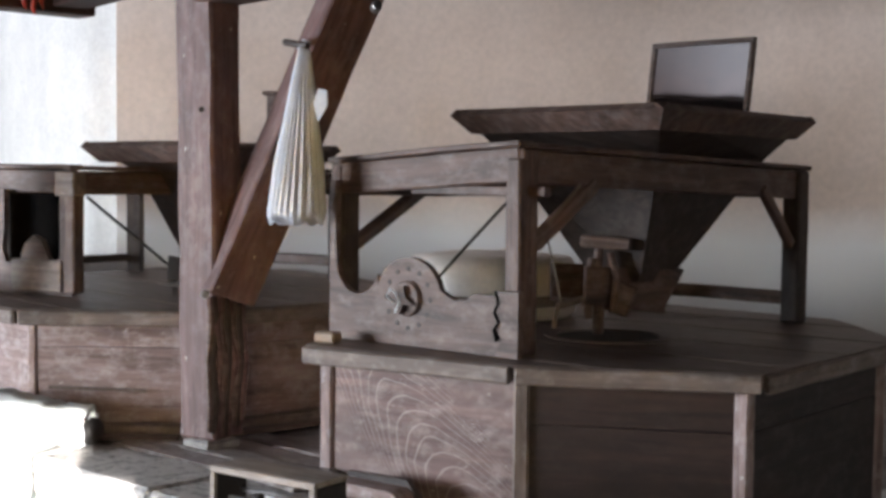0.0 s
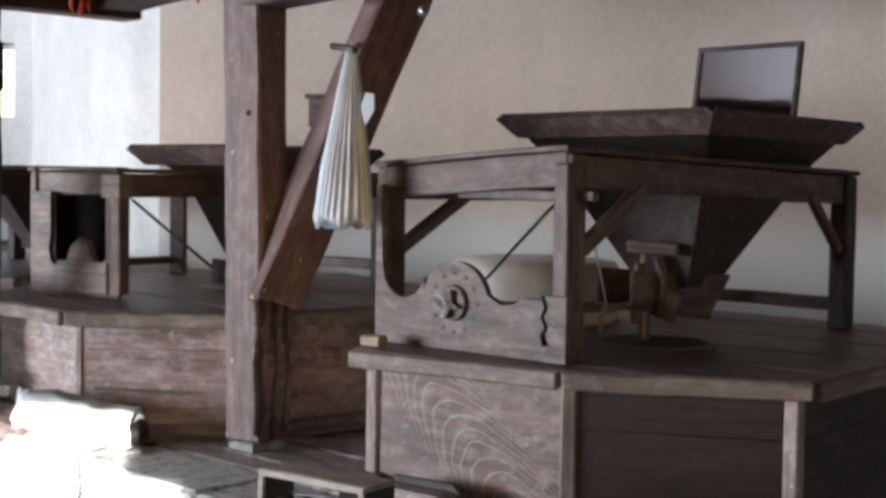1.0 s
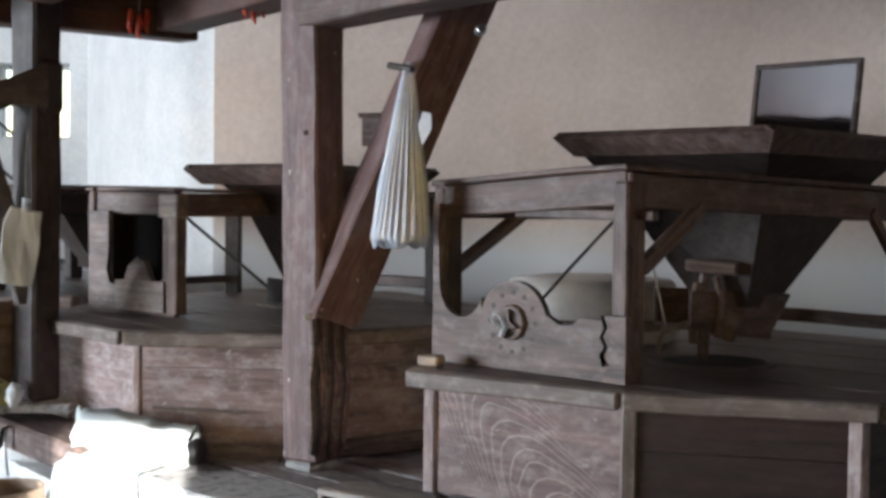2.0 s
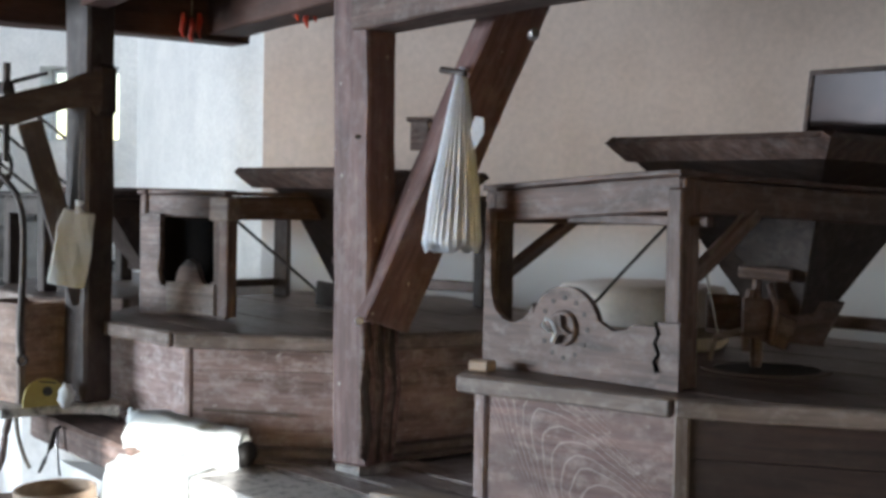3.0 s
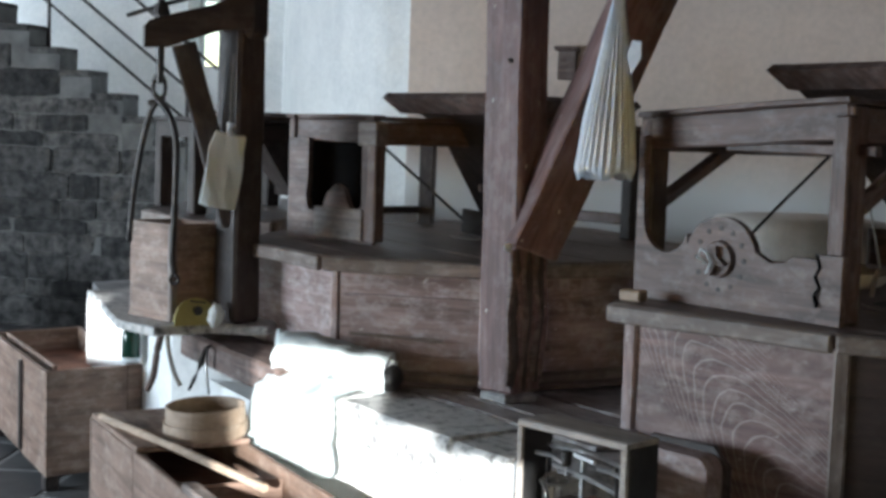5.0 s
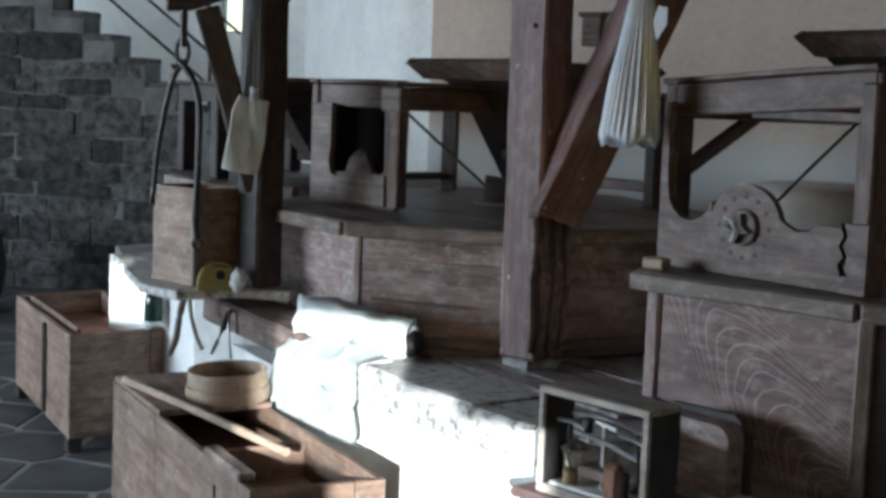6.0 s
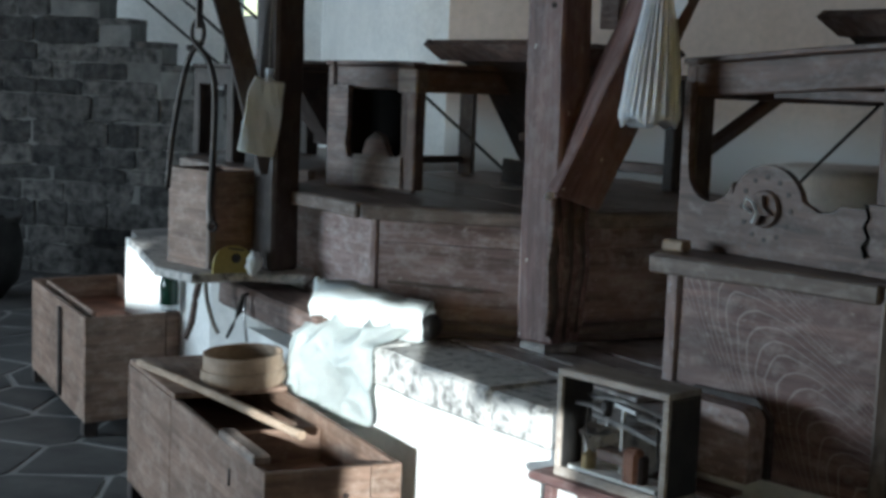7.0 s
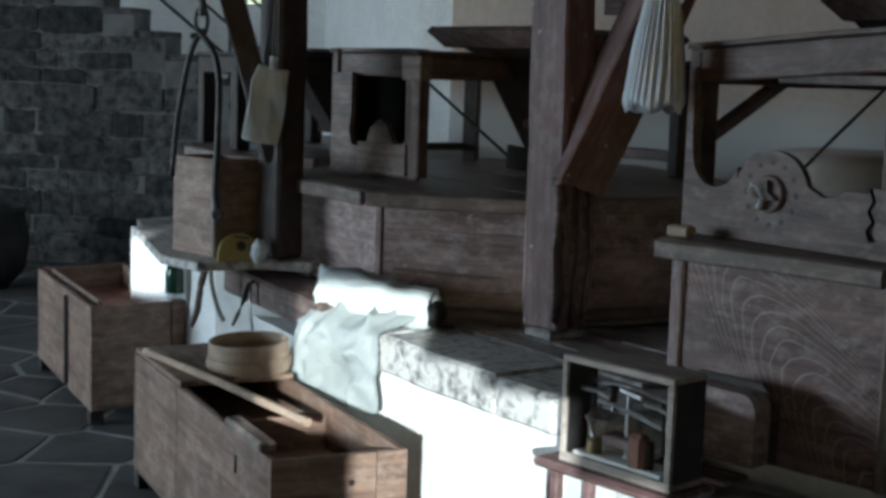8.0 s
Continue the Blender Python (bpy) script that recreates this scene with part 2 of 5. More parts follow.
def bar(name, a, b, w, h, material, parent=None, label="", up=(0, 0, 1), bevel=0.006, rough=0.0, seed=0):
    """A timber from a to b, w wide and h high."""
    l = (Vector(b) - Vector(a)).length
    cuts = min(14, int(l / 0.12)) if rough else 0
    return part(name, block(l, w, h, bevel, rough, cuts, seed), material, parent, label, along(a, b, up))


def prism(points, z0, z1, bevel=0.0):
    """A plate with the outline points."""
    bm = bmesh.new()
    vs = [bm.verts.new((x, y, z0)) for x, y in points]
    f = bm.faces.new(vs)
    top = bmesh.ops.extrude_face_region(bm, geom=[f])
    for v in top["geom"]:
        if isinstance(v, bmesh.types.BMVert):
            v.co.z = z1
    if bevel:
        es = [e for e in bm.edges if e.calc_face_angle(0) > 0.5]
        bmesh.ops.bevel(bm, geom=es, offset=bevel, segments=1, affect="EDGES")
    return bm


def clip_poly(poly, px, py, nx, ny):
    """The part of a convex outline with (p - (px, py)) . n <= 0."""
    out = []
    for i, a in enumerate(poly):
        b = poly[(i + 1) % len(poly)]
        da, db = (a[0] - px) * nx + (a[1] - py) * ny, (b[0] - px) * nx + (b[1] - py) * ny
        if da <= 0:
            out.append(a)
        if (da < 0 < db) or (db < 0 < da):
            s = da / (da - db)
            out.append((a[0] + s * (b[0] - a[0]), a[1] + s * (b[1] - a[1])))
    return out


def tube(path, radius, seg=8, taper=None):
    """A round rod through the points of path."""
    bm = bmesh.new()
    pts = [Vector(p) for p in path]
    rings = []
    for i, p in enumerate(pts):
        d = (pts[min(i + 1, len(pts) - 1)] - pts[max(i - 1, 0)]).normalized()
        s = d.cross(Vector((0.13, 0.31, 0.94)))
        if s.length < 0.2:
            s = d.cross(Vector((1, 0, 0)))
        s.normalize()
        t = d.cross(s)
        r = radius if taper is None else radius * taper[i]
        rings.append([bm.verts.new(p + (s * math.cos(k * math.tau / seg) + t * math.sin(k * math.tau / seg)) * r) for k in range(seg)])
    for q, r in zip(rings, rings[1:]):
        for k in range(seg):
            bm.faces.new((q[k], q[(k + 1) % seg], r[(k + 1) % seg], r[k]))
    bm.faces.new(rings[0][::-1])
    bm.faces.new(rings[-1])
    return bm


def lathe(profile, seg=32):
    """A turned body: profile is rows of (radius, height)."""
    bm = bmesh.new()
    rings = []
    for r, z in profile:
        if r < 1e-5:
            rings.append([bm.verts.new((0, 0, z))])
        else:
            rings.append([bm.verts.new((r * math.cos(k * math.tau / seg), r * math.sin(k * math.tau / seg), z)) for k in range(seg)])
    for q, r in zip(rings, rings[1:]):
        for k in range(seg):
            vs = [q[k % len(q)], q[(k + 1) % len(q)], r[(k + 1) % len(r)], r[k % len(r)]]
            vs = list(dict.fromkeys(vs))
            if len(vs) > 2:
                bm.faces.new(vs)
    return bm


def V(*c):
    return Vector(c)


# ---------------- the setting ----------------
def wall_run(name, points, z0, z1, thick, material, parent, label=""):
    """A wall along points, its inner face on them, thickened to the right of the run."""
    bm = bmesh.new()
    inner, outer = [], []
    for i, p in enumerate(points):
        a, b = Vector(points[max(i - 1, 0)]), Vector(points[min(i + 1, len(points) - 1)])
        d = (b - a).normalized()
        q = Vector(p) + Vector((d.y, -d.x)) * thick
        inner.append([bm.verts.new((*p, z)) for z in (z0, z1)])
        outer.append([bm.verts.new((*q, z)) for z in (z0, z1)])
    for i in range(len(points) - 1):
        for s, f in ((inner, 1), (outer, -1)):
            bm.faces.new([s[i][0], s[i + 1][0], s[i + 1][1], s[i][1]][::f])
        bm.faces.new((inner[i][1], inner[i + 1][1], outer[i + 1][1], outer[i][1]))
        bm.faces.new((inner[i][0], outer[i][0], outer[i + 1][0], inner[i + 1][0]))
    for k in (0, -1):
        bm.faces.new((inner[k][0], inner[k][1], outer[k][1], outer[k][0]))
    return part(name, bm, material, parent, label, smooth=False)


def curve_through(points, n):
    """A smooth line through points (Catmull-Rom)."""
    out = []
    p = [2 * Vector(points[0]) - Vector(points[1])] + [Vector(q) for q in points] + [2 * Vector(points[-1]) - Vector(points[-2])]
    for i in range(1, len(p) - 2):
        for k in range(n):
            t = k / n
            out.append(tuple(0.5 * (2 * p[i] + (p[i + 1] - p[i - 1]) * t + (2 * p[i - 1] - 5 * p[i] + 4 * p[i + 1] - p[i + 2]) * t * t
                                    + (3 * p[i] - p[i - 1] - 3 * p[i + 1] + p[i + 2]) * t ** 3)))
    return out + [tuple(points[-1])]


ROOM_H = 3.7
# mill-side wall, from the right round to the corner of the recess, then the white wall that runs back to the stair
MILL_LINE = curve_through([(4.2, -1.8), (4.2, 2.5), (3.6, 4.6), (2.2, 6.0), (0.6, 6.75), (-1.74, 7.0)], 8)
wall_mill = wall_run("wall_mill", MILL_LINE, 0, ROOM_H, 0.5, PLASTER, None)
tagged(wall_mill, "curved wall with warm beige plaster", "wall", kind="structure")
wall_white = wall_run("wall_white", curve_through([(-1.74, 7.004), (-2.05, 7.2), (-2.6, 8.0), (-3.05, 9.0), (-3.35, 10.0)], 8), 0, ROOM_H, 0.45, WHITE, None)
tagged(wall_white, "white plastered wall lit by the added fill lamps", "wall", kind="structure")


def wall_with_holes(name, a, b, holes, z1, thick, material, label):
    """A straight wall from a to b with openings: each is (start, end, sill, head) along it."""
    root = thing(name, (a[0], a[1], 0), label, "wall", kind="structure")
    a, b = Vector((*a, 0)), Vector((*b, 0))
    d = (b - a).normalized()
    m = along(a, b)
    pieces, x = [], 0.0
    for s, e, lo, hi in holes:
        pieces += [(x, s, 0, z1), (s, e, 0, lo), (s, e, hi, z1)]
        x = e
    pieces.append((x, (b - a).length, 0, z1))
    for x0, x1, za, zb in pieces:
        if x1 - x0 > 0.01 and zb - za > 0.01:
            mm = m.copy()
            mm.translation = a + d * ((x0 + x1) / 2) + Vector((0, 0, (za + zb) / 2)) + Vector((d.y, -d.x, 0)) * (thick / 2)
            part("wall_piece", block(x1 - x0, thick, zb - za, 0), material, root, m=mm)
    return root


wall_with_holes("wall_stair", (-3.35, 10.0), (-7.4, 10.0), [(0.165, 0.805, 1.97, 2.56)], ROOM_H, 0.4, WHITE, "white plastered wall behind the stair, pierced by a window")
# unseen walls; both openings are added for the fill lamps
wall_with_holes("wall_left", (-7.0, 10.0), (-7.0, 8.5), [(0.12, 1.05, 2.0, 3.1)], ROOM_H, 0.4, ROUGHWALL, "unseen grey side wall with an opening added for the stair lamp")
wall_with_holes("wall_middle", (-7.0, 8.5), (-7.0, 4.0), [(0.9, 2.5, 1.0, 2.6)], ROOM_H, 0.4, ROUGHWALL, "unseen grey side wall with an opening added for the white wall's lamp")
wall_with_holes("wall_side", (-7.0, 4.0), (-7.0, -1.8), [(0.3, 3.5, 0.75, 2.29)], ROOM_H, 0.4, ROUGHWALL, "unseen dull grey side wall with a wide opening")
# unseen wall added to mask the sun; each slot is fitted to a lit patch
wall_with_holes("wall_rear", (-7.0, -1.8), (4.2, -1.8), [(5.09, 5.44, 1.97, 2.25), (6.21, 6.56, 1.53, 2.03), (6.56, 6.72, 1.25, 2.01), (6.72, 6.90, 1.10, 1.79), (6.90, 7.17, 1.10, 1.72), (7.17, 7.37, 1.10, 1.53), (7.37, 7.75, 1.10, 1.28)], ROOM_H, 0.12, ROUGHWALL, "unseen grey rear wall with slots cut to shape the sun patches")

ceiling = part("ceiling", prism([(-7.4, -2.2), (4.7, -2.2), (4.7, 10.4), (-7.4, 10.4)], ROOM_H, ROOM_H + 0.2), CEIL)
tagged(ceiling, "dark boarded ceiling", "ceiling", kind="structure")

# the floor: a pale bed with irregular slate flags in it
floor = part("floor", prism([(-7.4, -2.2), (4.7, -2.2), (4.7, 10.4), (-7.4, 10.4)], -0.2, -0.004), GROUT)
tagged(floor, "irregular dark slate paving with pale joints", "floor", kind="structure")


def flags(x0, x1, y0, y1, step):
    rnd = random.Random(4)
    pts = []
    y = y0
    while y < y1:
        x = x0
        while x < x1:
            pts.append((x + rnd.uniform(-0.42, 0.42) * step, y + rnd.uniform(-0.42, 0.42) * step))
            x += step
        y += step
    cells = []
    for i, p in enumerate(pts):
        poly = [(p[0] - step * 1.5, p[1] - step * 1.5), (p[0] + step * 1.5, p[1] - step * 1.5), (p[0] + step * 1.5, p[1] + step * 1.5), (p[0] - step * 1.5, p[1] + step * 1.5)]
        for q in pts:
            dx, dy = q[0] - p[0], q[1] - p[1]
            d = math.hypot(dx, dy)
            if 0 < d < step * 3 and poly:
                poly = clip_poly(poly, p[0] + dx * (0.5 - 0.017 / d), p[1] + dy * (0.5 - 0.017 / d), dx / d, dy / d)
        if len(poly) > 2:
            cells.append((p, poly))
    return cells


# the milling platform: white masonry front, stone slab along its edge
FRONT = [(-2.97, 5.55), (-2.44, 5.06), (-2.12, 4.68), (-1.57, 4.00), (-1.304, 3.835), (-0.847, 3.381), (-0.649, 3.208), (-0.50, 3.02), (-0.29, 3.66), (0.2, 3.34), (0.85, 3.24), (1.5, 3.98), (2.2, 3.8)]
platform = thing("platform", (-0.8, 4.6, 0), "raised masonry platform with whitewashed front and stone edge", "platform", kind="structure")
back = [(2.2, 5.9), (0.6, 6.7), (-1.72, 6.98), (-2.5, 8.0), (-3.4, 6.6)]
inset = [(x + 0.035, y + 0.05) for x, y in FRONT]
part("masonry_front", prism(inset + back, 0.0, 0.53), WHITE, platform, "whitewashed masonry")
part("platform_top", prism([(x + 0.10, y + 0.14) for x, y in FRONT] + back, 0.53, 0.645), SLABTOP, platform, "dark floury stone surface")


def edge_slab(name, a, b, z0, z1, depth, material, label, seed):
    """One stone or timber of the platform's rim, from a to b along its front."""
    a, b = Vector((*a, 0)), Vector((*b, 0))
    d = (b - a).normalized()
    n = Vector((-d.y, d.x, 0))
    c = n * (depth / 2) + Vector((0, 0, (z0 + z1) / 2))
    return bar(name, a + c + d * 0.003, b + c - d * 0.003, depth, z1 - z0, material, platform, label, bevel=0.012, rough=0.008, seed=seed)


edge_slab("edge_stone", FRONT[3], FRONT[4], 0.532, 0.652, 0.3, SLABM, "limewashed slab", 1)
edge_slab("edge_stone", FRONT[4], FRONT[5], 0.532, 0.655, 0.3, SLABM, "limewashed slab", 2)
edge_slab("edge_stone", FRONT[5], FRONT[6], 0.532, 0.650, 0.3, SLABM, "limewashed slab", 3)
edge_slab("edge_stone", FRONT[6], FRONT[7], 0.532, 0.652, 0.22, SLABM, "limewashed slab", 4)
part("low_ledge", prism([(-0.42, 3.22), (-0.08, 2.95), (0.85, 2.78), (1.7, 3.4), (1.45, 3.9), (0.85, 3.25), (0.2, 3.35), (-0.28, 3.67), (-0.46, 3.2)], 0.0, 0.36, 0.01), WHITE, platform, "whitewashed lower masonry")
bar("ledge_stone", (-0.24, 3.16, 0.395), (0.26, 2.93, 0.395), 0.24, 0.07, SLABTOP, platform, "grey ledge slab", bevel=0.01, rough=0.006, seed=9)
bar("ledge_stone", (0.265, 2.93, 0.393), (0.95, 2.84, 0.393), 0.24, 0.07, SLABTOP, platform, "grey ledge slab", bevel=0.01, rough=0.006, seed=10)
edge_slab("edge_beam", (-2.20, 4.74), (-1.55, 3.975), 0.61, 0.715, 0.22, GREYW, "dark weathered edge beam", 6)

FLOURY = wood("floury_floor_board", (0.10, 0.088, 0.082), (0.34, 0.305, 0.29), 0.95, (0.72, 0.7, 0.69), rough=0.32, spots=0.7)
pd = (Vector(FRONT[5]) - Vector(FRONT[4])).normalized()
pn = Vector((-pd.y, pd.x))
for k, (s0, s1) in enumerate(((-0.02, 0.93), (0.02, 0.86), (0.10, 0.82), (0.22, 0.80))):
    q = Vector(FRONT[4]) + pn * (0.36 + 0.118 * k)
    a, b = q + pd * s0, q + pd * s1
    bar("floor_board", (*a, 0.652 + 0.002 * (k % 2)), (*b, 0.652 + 0.002 * (k % 2)), 0.108, 0.014, FLOURY, platform, bevel=0.003, rough=0.003, seed=80 + k)

# white block at the platform's end, with a stone shelf on it
end_block = thing("end_block", (-2.4, 4.9, 0), "whitewashed masonry block with a thin stone shelf", "masonry block", kind="structure")
part("block_wall", prism([(-2.93, 5.50), (-2.44, 5.02), (-2.20, 4.70), (-1.98, 4.66), (-1.80, 4.66), (-1.80, 5.2), (-2.4, 5.7)], 0.0, 0.745), WHITE, end_block)
part("shelf_slab", prism([(-2.80, 5.24), (-2.33, 4.44), (-2.12, 4.30), (-1.95, 4.46), (-1.74, 4.48), (-1.76, 5.2), (-2.4, 5.72)], 0.745, 0.78, 0.006), SLABM, end_block, "grey stone shelf")


# ---------------- timber frame ----------------
post = thing("timber_post", (-0.757, 4.0, 0.65), "red-brown timber post with a rotten chewed foot", "post")
pm = along((-0.757, 4.0, 0.685), (-0.775, 3.995, 2.25))
spin = Matrix.Rotation(radians(45), 4, "X")


def post_body():
    bm = block(1.55, 0.152, 0.152, 0.01, 0.006, 12, 2)
    return bm


part("post_shaft", post_body(), RED, post, m=pm @ spin)
part("stone_foot", prism([(-0.85, 4.0), (-0.757, 3.91), (-0.665, 4.0), (-0.757, 4.09)], 0.653, 0.69, 0.01), SLABTOP, post, "limewashed stone pad")
tie = thing("tie_beam", (-0.4, 3.4, 2.1), "dark timber tie beam under the loft", "beam")
bar("beam", V(-0.80, 4.05, 2.19), V(1.2, 1.38, 2.19), 0.16, 0.15, OLD, tie, rough=0.006, seed=5)
brace = thing("timber_brace", (-0.72, 3.95, 1.2), "slanting red-brown timber brace", "brace")
bar("brace_timber", V(-0.705, 3.955, 1.17), V(-0.21, 3.93, 2.36), 0.135, 0.165, RED, brace, up=(-0.85, -0.5, 0.3), rough=0.006, seed=8)

loft = thing("loft", (-1.44, 5.17, 2.2), "dark timber loft floor carried on beams", "loft", kind="structure")
LC = V(-1.46, 5.20, 0)
LA = V(-0.76, -0.66, 0).normalized()
LB = V(0.56, -0.83, 0).normalized()
bar("loft_beam", LC + V(0, 0, 2.30), LC + LA * 7 + V(0, 0, 2.30), 0.16, 0.19, CEIL, loft, rough=0.006, seed=3)
bar("loft_beam", LC + LA * 0.1 + V(0, 0, 2.31), LC + LA * 0.1 + LB * 6.9 + V(0, 0, 2.31), 0.16, 0.17, CEIL, loft, rough=0.006, seed=4)
for i in range(1, 9):
    q = LC + LA * (0.1 + 0.62 * i)
    bar("loft_joist", q + LB * 0.1 + V(0, 0, 2.33), q + LB * min(7, (q.y + 1.78) / 0.83) + V(0, 0, 2.33), 0.1, 0.13, CEIL, loft, rough=0.005, seed=10 + i)
quad = [LC - LB * 0.1 - LA * 0.1, LC - LB * 0.1 + LA * 7, LC + LB * 7 + LA * 7, LC + LB * 7 - LA * 0.1]
for i in range(28):
    a, b = quad[0].lerp(quad[1], i / 28), quad[0].lerp(quad[1], (i + 0.97) / 28)
    c = LB * min(7.1, (b.y + 1.78) / 0.83)
    poly = [(a.x, a.y), (b.x, b.y), (b.x + c.x, b.y + c.y), (a.x + c.x, a.y + c.y)]
    part("loft_board", prism(poly, 2.40, 2.43), CEIL, loft)


# ---------------- millstone casings ----------------
def casing(name, label, outline, z0, z_deck, panels, board_dir, board_w, hole=None, group="millstone casings", corner=None):
    """A polygonal casing: a panel on every side, battens at the corners, a boarded deck with an overhang."""
    cx, cy = sum(p[0] for p in outline) / len(outline), sum(p[1] for p in outline) / len(outline)
    root = thing(name, (cx, cy, z0), label, "mill casing", group)

    def inset_by(d):
        out = []
        for x, y in outline:
            v = Vector((cx - x, cy - y)).normalized() * d
            out.append((x + v.x, y + v.y))
        return out

    body = inset_by(0.075)
    for i, a in enumerate(body):
        b = body[(i + 1) % len(body)]
        d = (Vector(b) - Vector(a)).normalized()
        n = Vector((-d.y, d.x))
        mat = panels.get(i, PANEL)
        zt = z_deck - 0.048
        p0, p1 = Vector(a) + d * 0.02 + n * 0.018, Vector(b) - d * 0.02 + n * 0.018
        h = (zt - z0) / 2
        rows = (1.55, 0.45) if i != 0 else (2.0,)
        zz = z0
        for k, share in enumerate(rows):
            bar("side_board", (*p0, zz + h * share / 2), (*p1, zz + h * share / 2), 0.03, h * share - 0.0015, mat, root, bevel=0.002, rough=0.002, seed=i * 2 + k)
            zz += h * share
        bar("corner_batten", (*(Vector(a) + n * 0.012), z0), (*(Vector(a) + n * 0.012), zt), 0.045 if corner else 0.03, 0.045 if corner else 0.03, corner if corner and i == 1 else PANEL, root, up=(d.x, d.y, 0), bevel=0.006, rough=0.002, seed=i)
    bd = Vector(board_dir).normalized()
    bn = Vector((-bd.y, bd.x))
    lo = min(Vector(p).dot(bn) for p in outline)
    hi = max(Vector(p).dot(bn) for p in outline)
    k = 0
    s = lo
    while s < hi:
        e = min(s + board_w, hi)
        poly = clip_poly(outline, bn.x * (e - 0.002), bn.y * (e - 0.002), bn.x, bn.y)
        poly = clip_poly(poly, bn.x * (s + 0.002), bn.y * (s + 0.002), -bn.x, -bn.y)
        s = e
        if len(poly) < 3:
            continue
        m = along((0, 0, 0), (bd.x, bd.y, 0))
        m.translation = (cx, cy, 0)
        inv = m.inverted()
        loc = [tuple((inv @ Vector((x, y, 0)))[:2]) for x, y in poly]
        bm = prism(loc, z_deck - 0.046, z_deck + (0.0015 if k % 2 else 0), 0.004)
        part("deck_board", bm, DECK, root, m=m)
        k += 1
    for i in range(3):
        a, b = Vector(outline[i]), Vector(outline[i + 1])
        d = (b - a).normalized()
        n = Vector((-d.y, d.x))
        bar("edge_strip", (*(a - n * 0.012 + d * 0.004), z_deck - 0.028), (*(b - n * 0.012 - d * 0.004), z_deck - 0.028), 0.022, 0.05, EDGE, root, bevel=0.005, rough=0.004, seed=20 + i)
    if hole:
        hx, hy, hr = hole
        bm = lathe([(hr * 0.82, 0.0), (hr * 0.82, 0.006), (hr, 0.006), (hr, 0.0)], 40)
        part("eye_ring", bm, DECK, root, m=Matrix.Translation((hx, hy, z_deck)))
        bm = lathe([(0, 0.003), (hr * 0.84, 0.003), (hr * 0.84, 0.001), (0, 0.001)], 40)
        part("eye_of_the_stone", bm, DARK, root, "black feeding hole", m=Matrix.Translation((hx, hy, z_deck)))
    return root


NEAR = [(-0.418, 3.650), (0.194, 3.239), (0.857, 3.108), (1.52, 3.90), (1.50, 4.60), (0.95, 5.15), (0.2, 5.05), (-0.30, 4.45)]
# panels 1 to 3: the right-hand sides' shade is put into the boards' colour
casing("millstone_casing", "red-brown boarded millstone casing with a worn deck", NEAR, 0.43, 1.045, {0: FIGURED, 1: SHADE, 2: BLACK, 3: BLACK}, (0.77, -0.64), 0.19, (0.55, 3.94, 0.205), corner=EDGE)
FAR = [(-1.935, 4.70), (-1.453, 4.192), (-0.86, 4.17), (-0.22, 4.70), (-0.2, 5.5), (-0.65, 6.3), (-1.4, 6.35), (-1.9, 5.6)]
casing("millstone_casing", "dusty red-brown millstone casing behind the timber post", FAR, 0.652, 1.09, {}, (0.62, -0.78), 0.2, (-1.0, 5.4, 0.2))
# a pale scratch in the panel, built as a thin raised strip
lath = thing("scratch_strip", (-1.25, 4.22, 0.8), "pale scratch across the casing panel, built as a thin strip", "lath")
bar("lath", (-1.36, 4.232, 0.815), (-1.02, 4.222, 0.805), 0.006, 0.010, EDGE, lath, bevel=0.001)
fc = [Vector(p) for p in FAR]
for i in (0, 1, 2):
    d = (fc[i + 1] - fc[i]).normalized()
    n = Vector((-d.y, d.x))
    for k, (o, zz, w) in enumerate(((0.022, 0.675, 0.05), (-0.06, 0.663, 0.07))):
        sk = thing("skirting_plank", (*fc[i], 0.65), "loose floury plank at the foot of the casing", "plank", "foot planks")
        bar("plank", (*(fc[i] + n * o + d * 0.02), zz), (*(fc[i + 1] + n * o - d * 0.02), zz), w, 0.04 if k == 0 else 0.016, DECK if k else EDGE, sk, rough=0.003, seed=70 + i)
THIRD = [(-2.75, 5.75), (-2.35, 5.25), (-1.98, 5.30), (-1.95, 6.6), (-2.4, 7.3), (-2.9, 7.0)]
casing("millstone_casing", "dark millstone casing at the far end of the platform", THIRD, 0.652, 1.12, {}, (0.62, -0.78), 0.2)


